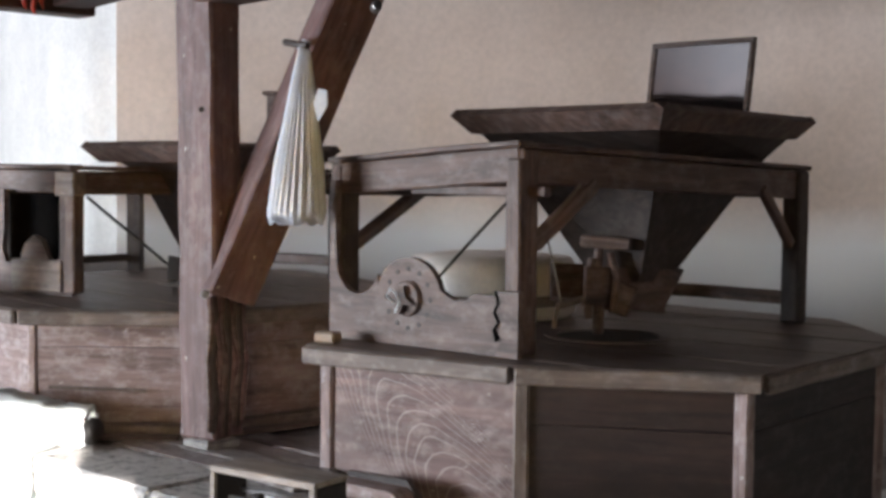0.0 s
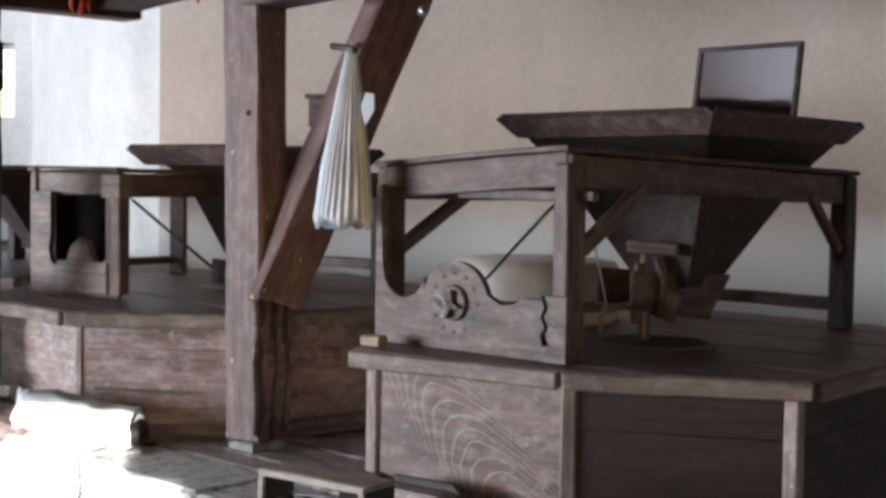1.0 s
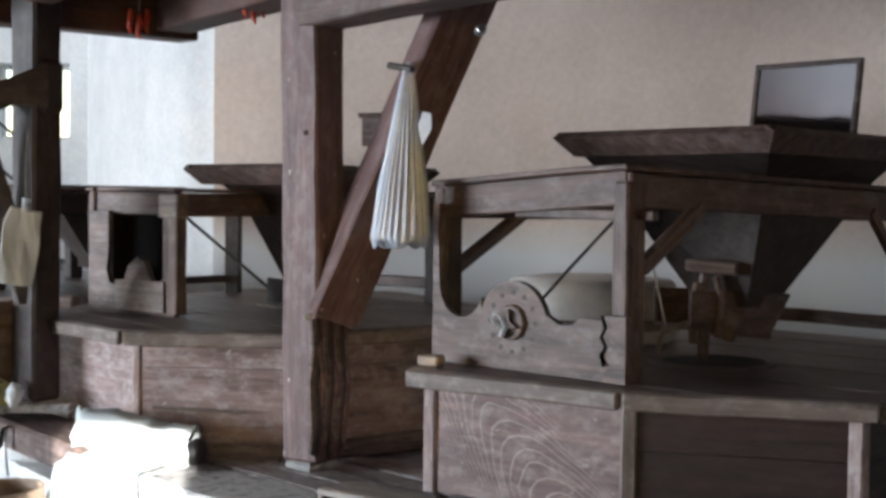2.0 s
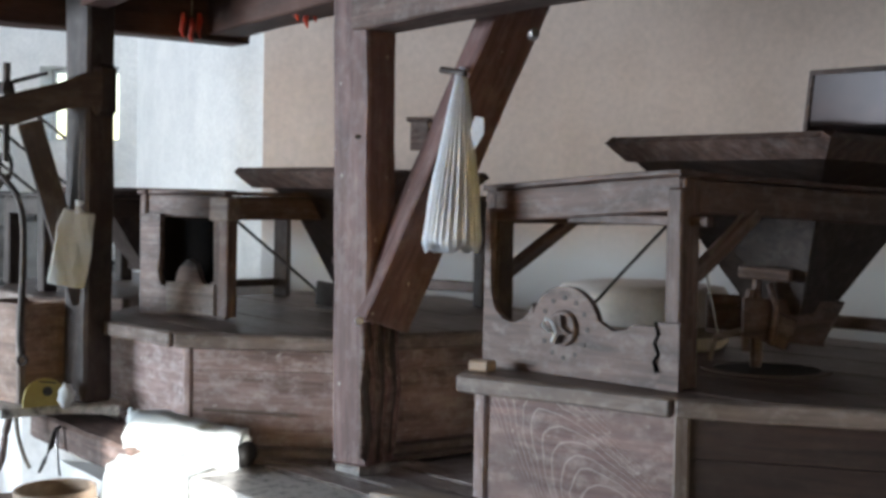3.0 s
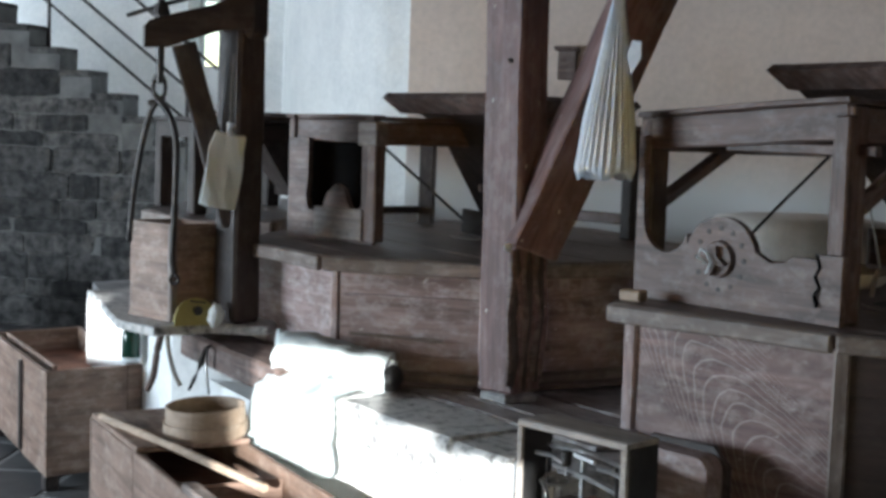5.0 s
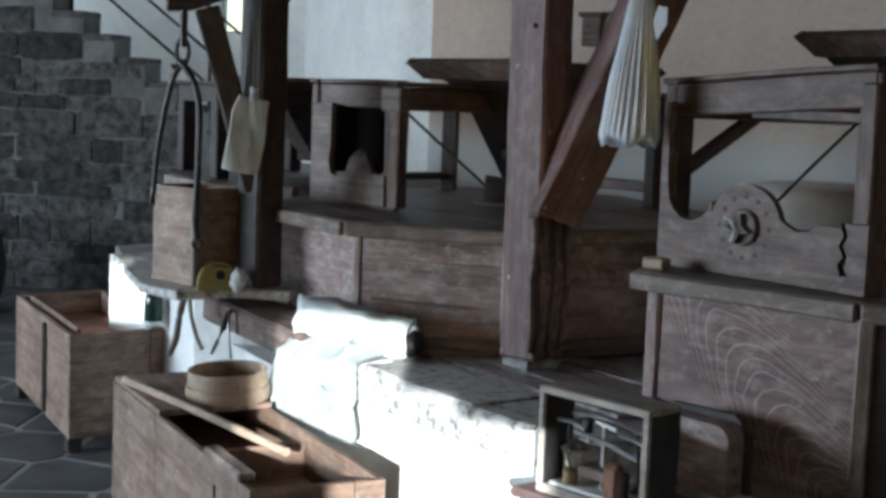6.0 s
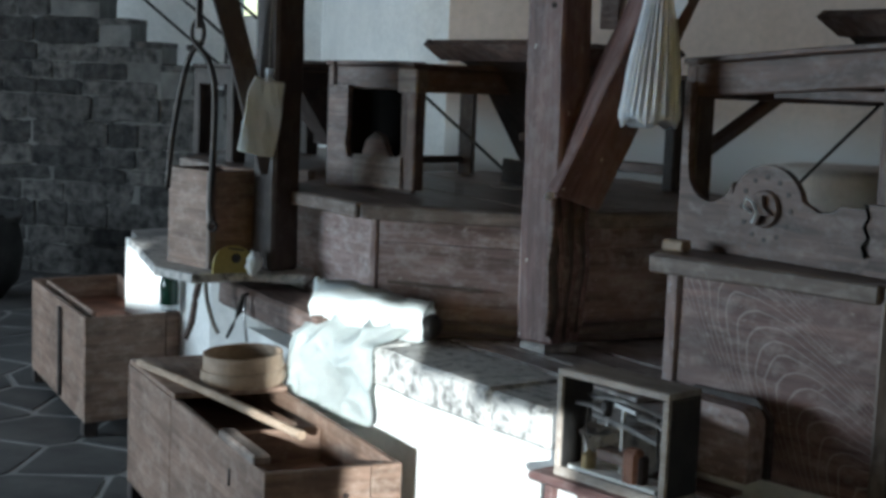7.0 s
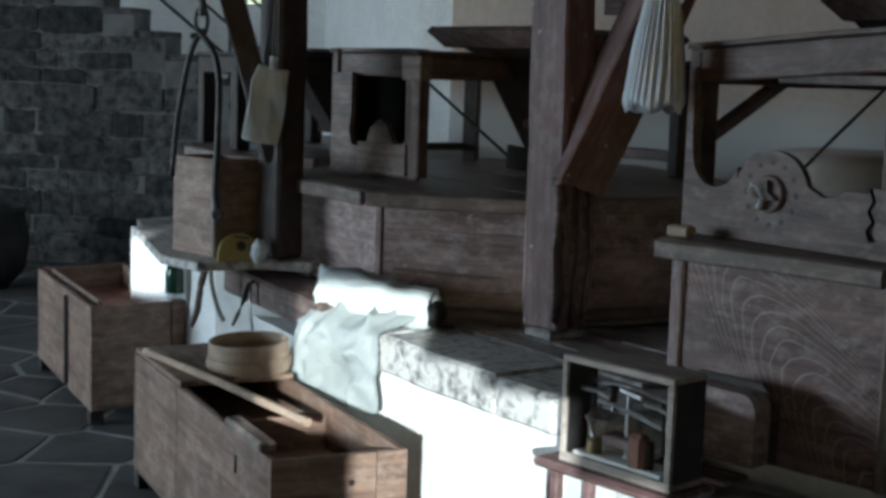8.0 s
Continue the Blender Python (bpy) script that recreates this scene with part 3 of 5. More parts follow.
# ---------------- hopper stands and hoppers ----------------
def stand(name, label, A, B, C, D, z0, z1, mat, beam=0.1, leg=0.07, sag=(0, 0, 0, 0), without=None):
    """Four legs, a frame of beams and low rails at the back."""
    root = thing(name, (*A, z0), label, "hopper stand", "hopper stands")
    P = [Vector((*q, 0)) for q in (A, B, C, D)]
    c = sum(P, Vector()) / 4
    ax = (P[2] - P[1]).normalized()
    for i, p in enumerate(P):
        if i == without:
            continue
        q = p + (c - p).normalized() * leg * 0.6
        # every leg but the second is near black: its shade is put into the colour
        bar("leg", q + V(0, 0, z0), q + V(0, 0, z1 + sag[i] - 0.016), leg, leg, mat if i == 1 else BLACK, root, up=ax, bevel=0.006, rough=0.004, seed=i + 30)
    for i in range(4):
        a, b = P[i], P[(i + 1) % 4]
        d = (b - a).normalized()
        n = V(-d.y, d.x, 0)
        o = n * 0.02 + V(0, 0, z1 - beam / 2 - 0.012 - (0.004 if i % 2 else 0))
        ua, ub = V(0, 0, sag[i]), V(0, 0, sag[(i + 1) % 4])
        bar("beam", a + o + ua - d * 0.004, b + o + ub + d * 0.004, 0.045, beam, mat, root, bevel=0.005, rough=0.004, seed=i + 40)
        bar("cap_strip", a + n * 0.02 + ua + V(0, 0, z1 - 0.002 - 0.003 * (i % 2)) - d * 0.012, b + n * 0.02 + ub + V(0, 0, z1 - 0.002 - 0.003 * (i % 2)) + d * 0.012, 0.07, 0.016, mat, root, bevel=0.003, rough=0.003, seed=i + 50)
    a, b = P[2], P[3]
    bar("low_rail", a + V(0, 0, z0 + 0.085), b + V(0, 0, z0 + 0.085), 0.03, 0.05, mat, root, rough=0.003, seed=61)
    return root


NA, NB, NC = (-0.352, 3.888), (0.210, 3.39), (1.345, 4.48)
ND = (NA[0] + NC[0] - NB[0], NA[1] + NC[1] - NB[1])
near_stand = stand("hopper_stand", "dark timber hopper stand with a carved front board", NA, NB, NC, ND, 1.047, 1.645, OLD, sag=(-0.03, 0.02, -0.03, -0.035))
FA, FB, FC = (-1.80, 4.93), (-1.40, 4.70), (-0.40, 5.62)
FD = (FA[0] + FC[0] - FB[0], FA[1] + FC[1] - FB[1])
far_stand = stand("hopper_stand", "worn brown hopper stand with a broken front board", FA, FB, FC, FD, 1.092, 1.585, OLD, 0.09, without=1)
TA, TB, TC = (-2.82, 6.05), (-2.42, 5.50), (-1.95, 5.95)
TD = (TA[0] + TC[0] - TB[0], TA[1] + TC[1] - TB[1])
stand("hopper_stand", "near-black hopper stand behind the crane post", TA, TB, TC, TD, 1.122, 1.56, BLACK, 0.08)


def hopper(name, label, rim, z_rim, waist, z_waist, tip, tip_half, z_tip, mat, rim_h=0.06, wall=0.022):
    """A wooden funnel: an upright rim board over four slanting sides, open above and below."""
    root = thing(name, (*tip, z_tip), label, "grain hopper", "grain hoppers")
    c = Vector((sum(p[0] for p in rim) / 4, sum(p[1] for p in rim) / 4, 0))
    top = [Vector((*p, 0)) for p in rim]
    t = Vector((*tip, 0))
    ax, ay = (top[1] - top[0]).normalized(), (top[2] - top[1]).normalized()
    low = [t - ax * tip_half - ay * tip_half, t + ax * tip_half - ay * tip_half, t + ax * tip_half + ay * tip_half, t - ax * tip_half + ay * tip_half]
    for i in range(4):
        j = (i + 1) % 4
        a, b = top[i], top[j]
        d = (b - a).normalized()
        n = V(-d.y, d.x, 0)
        bm = bmesh.new()
        ins = 0.05
        zs = z_rim - rim_h
        mid = [Vector((*waist[i], z_waist)), Vector((*waist[j], z_waist))]
        ta, tb = a + (c - a).normalized() * ins, b + (c - b).normalized() * ins
        rows = [(V(ta.x, ta.y, zs + 0.03), V(tb.x, tb.y, zs + 0.03)), (mid[0], mid[1]), (V(low[i].x, low[i].y, z_tip), V(low[j].x, low[j].y, z_tip))]
        outer = [[bm.verts.new(v) for v in r] for r in rows]
        inner = [[bm.verts.new(v + n * wall) for v in r] for r in rows]
        for k in range(2):
            bm.faces.new((outer[k][0], outer[k][1], outer[k + 1][1], outer[k + 1][0]))
            bm.faces.new((inner[k][0], inner[k + 1][0], inner[k + 1][1], inner[k][1]))
            for e in range(2):
                bm.faces.new((outer[k][e], outer[k + 1][e], inner[k + 1][e], inner[k][e]))
        bm.faces.new((outer[0][0], outer[0][1], inner[0][1], inner[0][0]))
        bm.faces.new((outer[2][0], outer[2][1], inner[2][1], inner[2][0]))
        part("side", bm, mat, root)
        # flared rim board
        bm = bmesh.new()
        s = (c - a).normalized() * 0.075, (c - b).normalized() * 0.075
        q = [(a + V(0, 0, z_rim - 0.02)), (b + V(0, 0, z_rim - 0.02)), (b + s[1] + V(0, 0, zs - 0.02)), (a + s[0] + V(0, 0, zs - 0.02))]
        outer = [bm.verts.new(v) for v in q]
        back_q = [q[0] + n * 0.03 + V(0, 0, 0.02), q[1] + n * 0.03 + V(0, 0, 0.02), q[2] + n * 0.02, q[3] + n * 0.02]
        inner = [bm.verts.new(v) for v in back_q]
        bm.faces.new(outer)
        bm.faces.new(inner[::-1])
        for k in range(4):
            l = (k + 1) % 4
            bm.faces.new((outer[k], inner[k], inner[l], outer[l]))
        part("rim_board", bm, OLD, root)
    return root


RIM = [(0.025, 4.10), (0.63, 3.44), (1.325, 4.30), (0.68, 4.96)]
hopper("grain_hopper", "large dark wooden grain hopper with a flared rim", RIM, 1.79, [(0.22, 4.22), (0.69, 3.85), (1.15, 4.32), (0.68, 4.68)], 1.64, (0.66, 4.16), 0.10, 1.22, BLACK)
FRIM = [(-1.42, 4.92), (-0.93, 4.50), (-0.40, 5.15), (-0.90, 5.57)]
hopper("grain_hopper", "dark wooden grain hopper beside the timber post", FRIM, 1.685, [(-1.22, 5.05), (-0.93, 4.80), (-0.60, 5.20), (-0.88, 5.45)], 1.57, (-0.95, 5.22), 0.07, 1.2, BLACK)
hopper("grain_hopper", "near-black grain hopper behind the crane post", [(-2.62, 6.15), (-2.3, 5.75), (-1.85, 6.1), (-2.2, 6.55)], 1.60, [(-2.5, 6.15), (-2.27, 5.9), (-2.0, 6.12), (-2.2, 6.4)], 1.53, (-2.1, 6.15), 0.07, 1.2, BLACK)


# ---------------- details of the near mill ----------------
def outline_board(points, thick, bevel=0.003):
    """A board cut to an outline in its own x-z plane, y through its thickness."""
    bm = bmesh.new()
    vs = [bm.verts.new((x, 0, z)) for x, z in points]
    f = bm.faces.new(vs)
    ext = bmesh.ops.extrude_face_region(bm, geom=[f])
    for v in ext["geom"]:
        if isinstance(v, bmesh.types.BMVert):
            v.co.y = thick
    if bevel:
        es = [e for e in bm.edges if e.calc_face_angle(0) > 1.2]
        bmesh.ops.bevel(bm, geom=es, offset=bevel, segments=1, affect="EDGES")
    return bm


def frame_on(a, b, z):
    """A pose at a with x towards b, z up."""
    m = along((*a, z), (*b, z))
    m.translation = (*a, z)
    return m


def front_outline(w, scale=1.0):
    """The carved front board: two hollows and a round boss between them."""
    pts = [(0, 0), (w, 0), (w, 0.175 * scale)]
    pts += [(w * 0.80, 0.175 * scale), (w * 0.76, 0.155 * scale), (w * 0.70, 0.150 * scale)]
    c, r = w * 0.455, 0.125 * scale
    for k in range(13):
        t = math.radians(14 + k * (152 / 12))
        pts.append((c + r * math.cos(t) * 1.06, 0.145 * scale + r * math.sin(t)))
    for k in range(9):
        t = math.radians(-20 - k * (150 / 8))
        pts.append((w * 0.165 + 0.098 * scale * math.cos(t) * w / 0.79, 0.245 * scale + 0.10 * scale * math.sin(t)))
    pts += [(w * 0.035, 0.30 * scale), (w * 0.035, 0.50 * scale), (0, 0.50 * scale)]
    return pts


dF = (Vector(NB) - Vector(NA))
nw = dF.length
mF = frame_on((NA[0] + 0.012, NA[1] - 0.022), (NB[0] + 0.0, NB[1] - 0.02), 1.049)
carved_front = part("front_board", outline_board(front_outline(nw), 0.024), GREYW, near_stand, "carved weathered board", m=mF @ Matrix.Translation((0, -0.026, 0)))
ros = mF @ Matrix.Translation((nw * 0.455, -0.030, 0.145))
part("rosette", lathe([(0, 0.022), (0.012, 0.022), (0.02, 0.012), (0.05, 0.010), (0.055, 0.004), (0.055, -0.004), (0, -0.004)], 20), GREYW, carved_front, "carved rosette", m=ros @ Matrix.Rotation(radians(90), 4, "X"))
for k in range(12):
    t = k * math.tau / 12
    mm = ros @ Matrix.Translation((0.09 * math.cos(t), 0.004, 0.09 * math.sin(t))) @ Matrix.Rotation(radians(90), 4, "X")
    part("peg_hole", lathe([(0, 0.002), (0.008, 0.002), (0.008, -0.002), (0, -0.002)], 8), BLACK, carved_front, m=mm)
pts = []
for k in range(8):
    r = 0.045 if k % 2 == 0 else 0.018
    pts.append((r * math.sin(k * math.tau / 8), r * math.cos(k * math.tau / 8) - 0.004))
part("carved_star", outline_board(pts, 0.02, 0.004), OLD, carved_front, m=ros @ Matrix.Translation((0, -0.028, 0)) @ Matrix.Rotation(radians(12), 4, "Y"))
part("wire_knot", tube([(-0.02, -0.035, -0.012), (-0.045, -0.04, 0.004), (-0.04, -0.035, 0.028), (-0.015, -0.036, 0.018), (0.004, -0.04, -0.01), (-0.012, -0.04, -0.04)], 0.0035, 6), PAPER, carved_front, "pale string", m=ros, smooth=True)
# split corner piece at the right end of the front
part("split_board", outline_board([(0, 0), (0.082, 0), (0.082, 0.19), (0.004, 0.19), (0.022, 0.16), (0.006, 0.13), (0.02, 0.10), (0.012, 0.07), (0.026, 0.05), (0.008, 0.02)], 0.026, 0.002), GREYW, near_stand, "split weathered end piece", m=mF @ Matrix.Translation((nw - 0.062, -0.034, 0.0)))
part("crack", outline_board([(0.008, 0.045), (0.014, 0.055), (0.001, 0.078), (0.019, 0.10), (0.002, 0.13), (0.016, 0.155), (0.004, 0.19), (0.001, 0.19), (0.012, 0.155), (-0.002, 0.128), (0.014, 0.10), (-0.003, 0.077)], 0.01, 0), GAP_BLACK, carved_front, "black jagged crack", m=mF @ Matrix.Translation((nw - 0.066, -0.039, 0.0)))
part("shelf_strip", block(0.52, 0.03, 0.03, 0.004), OLD, near_stand, m=mF @ Matrix.Translation((nw * 0.72, 0.06, 0.475)))
part("front_post", block(0.5, 0.04, 0.05, 0.006, 0.004, 4, 77), OLD, near_stand, m=mF @ Matrix.Translation((nw - 0.025, 0.014, 0.32)) @ Matrix.Rotation(radians(90), 4, "Y"))
bar("side_brace", V(-0.335, 3.945, 1.30), V(-0.02, 4.25, 1.555), 0.03, 0.062, OLD, near_stand, "slanting plank", up=(0.2, -0.6, 0.8))
part("pale_peg", block(0.05, 0.02, 0.02, 0.003), EDGE, near_stand, "pale wooden peg", m=along((-0.35, 3.915, 1.285), (-0.31, 3.93, 1.34)))
bar("corner_brace", V(1.28, 4.43, 1.33), V(1.13, 4.28, 1.54), 0.03, 0.04, OLD, near_stand, "slanting strut")
bar("corner_brace", V(0.26, 3.44, 1.37), V(0.46, 3.64, 1.55), 0.03, 0.05, OLD, near_stand, "slanting strut")
bar("corner_brace", V(0.30, 3.44, 1.43), V(0.41, 3.55, 1.55), 0.010, 0.012, EDGE, near_stand, "pale new strut")
cord = thing("iron_rod", (0.0, 4.2, 1.05), "thin rusty iron rod propped between board and beam", "rod")
part("rod", tube([(-0.03, 4.16, 1.19), (0.10, 4.2, 1.335), (0.25, 4.22, 1.50)], 0.0055, 6), IRON, cord)

deck_block = thing("wooden_wedge", (-0.355, 3.69, 1.045), "small pale wooden wedge on the casing edge", "wedge")
part("wedge", block(0.075, 0.05, 0.034, 0.006), PALEW, deck_block, m=pose(-0.352, 3.70, 1.064, 0, 0, -30))

# feed shoe and its rod
shoe = thing("feed_shoe", (0.55, 4.05, 1.12), "small wooden feed trough hung under the hopper", "trough")
SM = frame_on((0.44, 4.02), (0.82, 4.22), 1.20)
part("trough_front", outline_board([(0, -0.05), (0.30, -0.09), (0.40, 0.055), (0.0, 0.075)], 0.015, 0.002), OLD, shoe, m=SM @ Matrix.Translation((0, -0.08, 0)))
part("trough_back", outline_board([(0, -0.05), (0.30, -0.09), (0.40, 0.055), (0.0, 0.075)], 0.015, 0.002), OLD, shoe, m=SM @ Matrix.Translation((0, 0.12, 0)))
part("trough_floor", block(0.34, 0.2, 0.014, 0.002), OLD, shoe, m=SM @ Matrix.Translation((0.16, 0.02, -0.065)) @ Matrix.Rotation(radians(7), 4, "Y"))
part("trough_end", block(0.014, 0.2, 0.17, 0.002), OLD, shoe, m=SM @ Matrix.Translation((0.355, 0.02, -0.015)) @ Matrix.Rotation(radians(32), 4, "Y"))
damsel = thing("agitator", (0.525, 4.0, 1.046), "forked wooden agitator standing in the feeding hole", "agitator")
part("spindle", tube([(0.525, 4.0, 1.046), (0.527, 4.0, 1.15), (0.52, 4.0, 1.27), (0.525, 4.0, 1.37)], 0.02, 8, [0.9, 1.1, 0.8, 0.6]), GREYW, damsel)
part("cross_head", block(0.17, 0.035, 0.04, 0.006), GREYW, damsel, m=pose(0.545, 3.985, 1.352, 0, 3, -20))
part("prong", tube([(0.50, 3.985, 1.30), (0.485, 3.98, 1.22), (0.49, 3.985, 1.10)], 0.014, 7), GREYW, damsel)
part("prong", tube([(0.56, 3.99, 1.32), (0.585, 3.99, 1.24), (0.57, 3.99, 1.12)], 0.013, 7), OLD, damsel)
part("paddle", block(0.085, 0.03, 0.11, 0.008, 0.006, 3, 3), OLD, damsel, m=pose(0.60, 4.0, 1.17, 0, 20, -15))
part("trip_arm", tube([(0.50, 3.98, 1.175), (0.44, 3.95, 1.16), (0.385, 3.93, 1.145)], 0.012, 7), EDGE, damsel, "pale bent stick")
part("trip_stub", tube([(0.385, 3.93, 1.15), (0.375, 3.925, 1.11), (0.37, 3.92, 1.075)], 0.009, 6), EDGE, damsel)
part("cord", tube([(0.34, 3.90, 1.38), (0.375, 3.93, 1.25), (0.395, 3.94, 1.16)], 0.004, 5), TWINE, damsel, "grey cord")

drum = thing("round_drum", (0.22, 4.62, 1.047), "smooth pale round wooden drum on the casing", "drum")
drum_body = part("drum_body", lathe([(0, 0), (0.30, 0), (0.32, 0.02), (0.32, 0.19), (0.30, 0.22), (0.2, 0.232), (0, 0.235)], 48), DRUM, drum, m=Matrix.Translation((0.20, 4.63, 1.048)), smooth=True)
part("hoop", lathe([(0.321, 0.05), (0.326, 0.055), (0.326, 0.085), (0.321, 0.09)], 48), EDGE, drum_body, m=Matrix.Translation((0.20, 4.63, 1.048)))

# mirror that shows the level of the grain
mirror = thing("framed_mirror", (0.97, 4.66, 1.79), "framed mirror leaning over the hopper rim", "mirror")
MM = frame_on((0.81, 4.85), (1.13, 4.51), 1.785)
tilt = Matrix.Rotation(radians(-8), 4, "X")
mat_mirror, mn, ml, mb = shader("silvered_glass")
mb.inputs["Base Color"].default_value, mb.inputs["Metallic"].default_value, mb.inputs["Roughness"].default_value = (0.42, 0.43, 0.45, 1), 1.0, 0.05
wv = noise_tex(mn, ml, coords(mn, ml, (1, 1, 1))[0], 5.0, 2, 0.5)
bpm = mn.new("ShaderNodeBump")
bpm.inputs["Strength"].default_value, bpm.inputs["Distance"].default_value = 0.08, 0.01
ml.new(wv.outputs[0], bpm.inputs["Height"])
ml.new(bpm.outputs[0], mb.inputs["Normal"])
mwid, mhei = 0.467, 0.31
part("glass", block(mwid - 0.03, 0.004, mhei - 0.03, 0), mat_mirror, mirror, "old silvered glass", m=MM @ tilt @ Matrix.Translation((mwid / 2, 0, mhei / 2)))
part("backing", block(mwid - 0.02, 0.008, mhei - 0.02, 0), OLD, mirror, m=MM @ tilt @ Matrix.Translation((mwid / 2, 0.009, mhei / 2)))
for x, z, l, w in ((mwid / 2, 0.008, mwid, 0.02), (mwid / 2, mhei - 0.008, mwid, 0.02)):
    part("frame_rail", block(l, 0.022, w, 0.003), OLD, mirror, m=MM @ tilt @ Matrix.Translation((x, 0, z)))
for x in (0.009, mwid - 0.009):
    part("frame_stile", block(0.02, 0.021, mhei - 0.034, 0.003), OLD, mirror, m=MM @ tilt @ Matrix.Translation((x, 0, mhei / 2)))

# ---------------- details of the far mill ----------------
fw = (Vector(FB) - Vector(FA)).length
mB = frame_on((FA[0] + 0.03, FA[1] - 0.03), (FB[0] + 0.03, FB[1] - 0.03), 1.094)
far_front = part("front_board", outline_board([(0, 0), (fw, 0), (fw, 0.16), (fw * 0.9, 0.155), (fw * 0.78, 0.12), (fw * 0.72, 0.15), (fw * 0.66, 0.21), (fw * 0.57, 0.225), (fw * 0.47, 0.19), (fw * 0.42, 0.13), (fw * 0.34, 0.11), (fw * 0.25, 0.12), (fw * 0.21, 0.17), (fw * 0.235, 0.24), (fw * 0.235, 0.40), (0, 0.40)], 0.026), GREYW, far_stand, "broken carved board", m=mB @ Matrix.Translation((0, -0.03, 0)))
part("patch_board", block(0.26, 0.014, 0.12, 0.003), EDGE, far_front, "paler patch board", m=mB @ Matrix.Translation((fw - 0.17, -0.04, 0.075)))
part("end_cap", block(0.1, 0.07, 0.09, 0.005), EDGE, far_stand, "worn beam end", m=mB @ Matrix.Translation((fw - 0.02, -0.015, 0.425)))
part("front_post", block(0.42, 0.06, 0.075, 0.006, 0.005, 4, 9), GREYW, far_stand, m=mB @ Matrix.Translation((fw - 0.02, -0.006, 0.22)) @ Matrix.Rotation(radians(90), 4, "Y"))
# the shade inside the opening is put into this box's black colour
part("inner_box", block(fw * 0.6, 0.1, 0.38, 0.01), GAP_BLACK, far_stand, "inner box, the recess's shade painted as matt black", m=mB @ Matrix.Translation((fw * 0.37, 0.11, 0.2)))
bar("middle_leg", V(-1.42, 5.96, 1.095), V(-1.42, 5.96, 1.53), 0.07, 0.07, BLACK, far_stand)
bar("low_rail", V(-1.88, 5.43, 1.165), V(-1.44, 5.94, 1.165), 0.03, 0.035, BLACK, far_stand)
rod2 = thing("iron_rod", (-1.2, 5.5, 1.1), "thin iron rod slanting across the hopper stand", "rod")
part("rod", tube([(-1.50, 5.35, 1.46), (-1.2, 5.4, 1.20), (-1.1, 5.41, 1.115)], 0.007, 6), IRON, rod2)
trough2 = thing("feed_shoe", (-1.05, 5.2, 1.1), "dark feed trough under the far hopper", "trough")
part("trough_side", block(0.3, 0.02, 0.1, 0.004), BLACK, trough2, m=pose(-1.0, 5.12, 1.16, 0, 4, -35))
part("trough_side", block(0.3, 0.02, 0.1, 0.004), BLACK, trough2, m=pose(-0.9, 5.26, 1.16, 0, 4, -35))
part("spindle", tube([(-0.98, 5.02, 1.092), (-0.98, 5.02, 1.25), (-0.975, 5.02, 1.33)], 0.018, 7), OLD, trough2)
part("cross_head", block(0.13, 0.03, 0.035, 0.005), OLD, trough2, m=pose(-0.97, 5.01, 1.315, 0, 0, -20))

# ---------------- post foot: rotten timber ----------------
rnd = random.Random(12)
for k in range(9):
    s = -0.066 + 0.0165 * k
    base = Vector((-0.757, 4.0, 0)) + Vector((0.707, 0.707, 0)) * s + Vector((0.707, -0.707, 0)) * 0.078
    lo_z, hi_z = 0.70 + rnd.uniform(0, 0.05), 1.17 + rnd.uniform(-0.02, 0.004)
    wob = rnd.uniform(-0.012, 0.012)
    # every third splinter is black, painting the dark of the deep grooves
    part("bark_splinter", tube([base + V(0, 0, lo_z), base + V(wob, -wob, 0.82), base + V(-wob * 1.5, 0, 0.95), base + V(wob, wob, 1.07), base + V(0, 0, hi_z)], 0.017, 6, [0.5, rnd.uniform(0.6, 1.6), rnd.uniform(0.5, 1.4), rnd.uniform(0.7, 1.2), 0.7]), (GREYW, BLACK, RED)[k % 3], post, "dark rotten splinter", smooth=True)
part("bracket_bolt", lathe([(0, 0.02), (0.011, 0.018), (0.014, 0.008), (0.010, 0), (0.010, -0.03), (0, -0.03)], 10), STEEL, post, "bright bolt head", m=along((-0.755, 3.885, 1.18), (-0.755, 3.80, 1.18)) @ Matrix.Rotation(radians(90), 4, "Y"))
part("bolt_nut", lathe([(0, 0.014), (0.015, 0.012), (0.018, 0.004), (0.018, -0.02), (0, -0.02)], 8), STEEL, brace, "steel bolt", m=pose(-0.215, 3.84, 2.10, 75, 0, 20))
part("peg_hole", lathe([(0, 0.003), (0.009, 0.003), (0.009, -0.003), (0, -0.003)], 10), BLACK, post, m=pose(-0.775, 3.886, 1.77, 90, 0, 0))

# ---------------- hanging bag ----------------
peg = thing("wooden_peg", (-0.47, 3.84, 1.975), "dark peg driven into the brace", "peg")
part("peg", tube([(-0.505, 3.86, 1.985), (-0.47, 3.80, 1.975), (-0.425, 3.76, 1.965)], 0.011, 8), BLACK, peg)


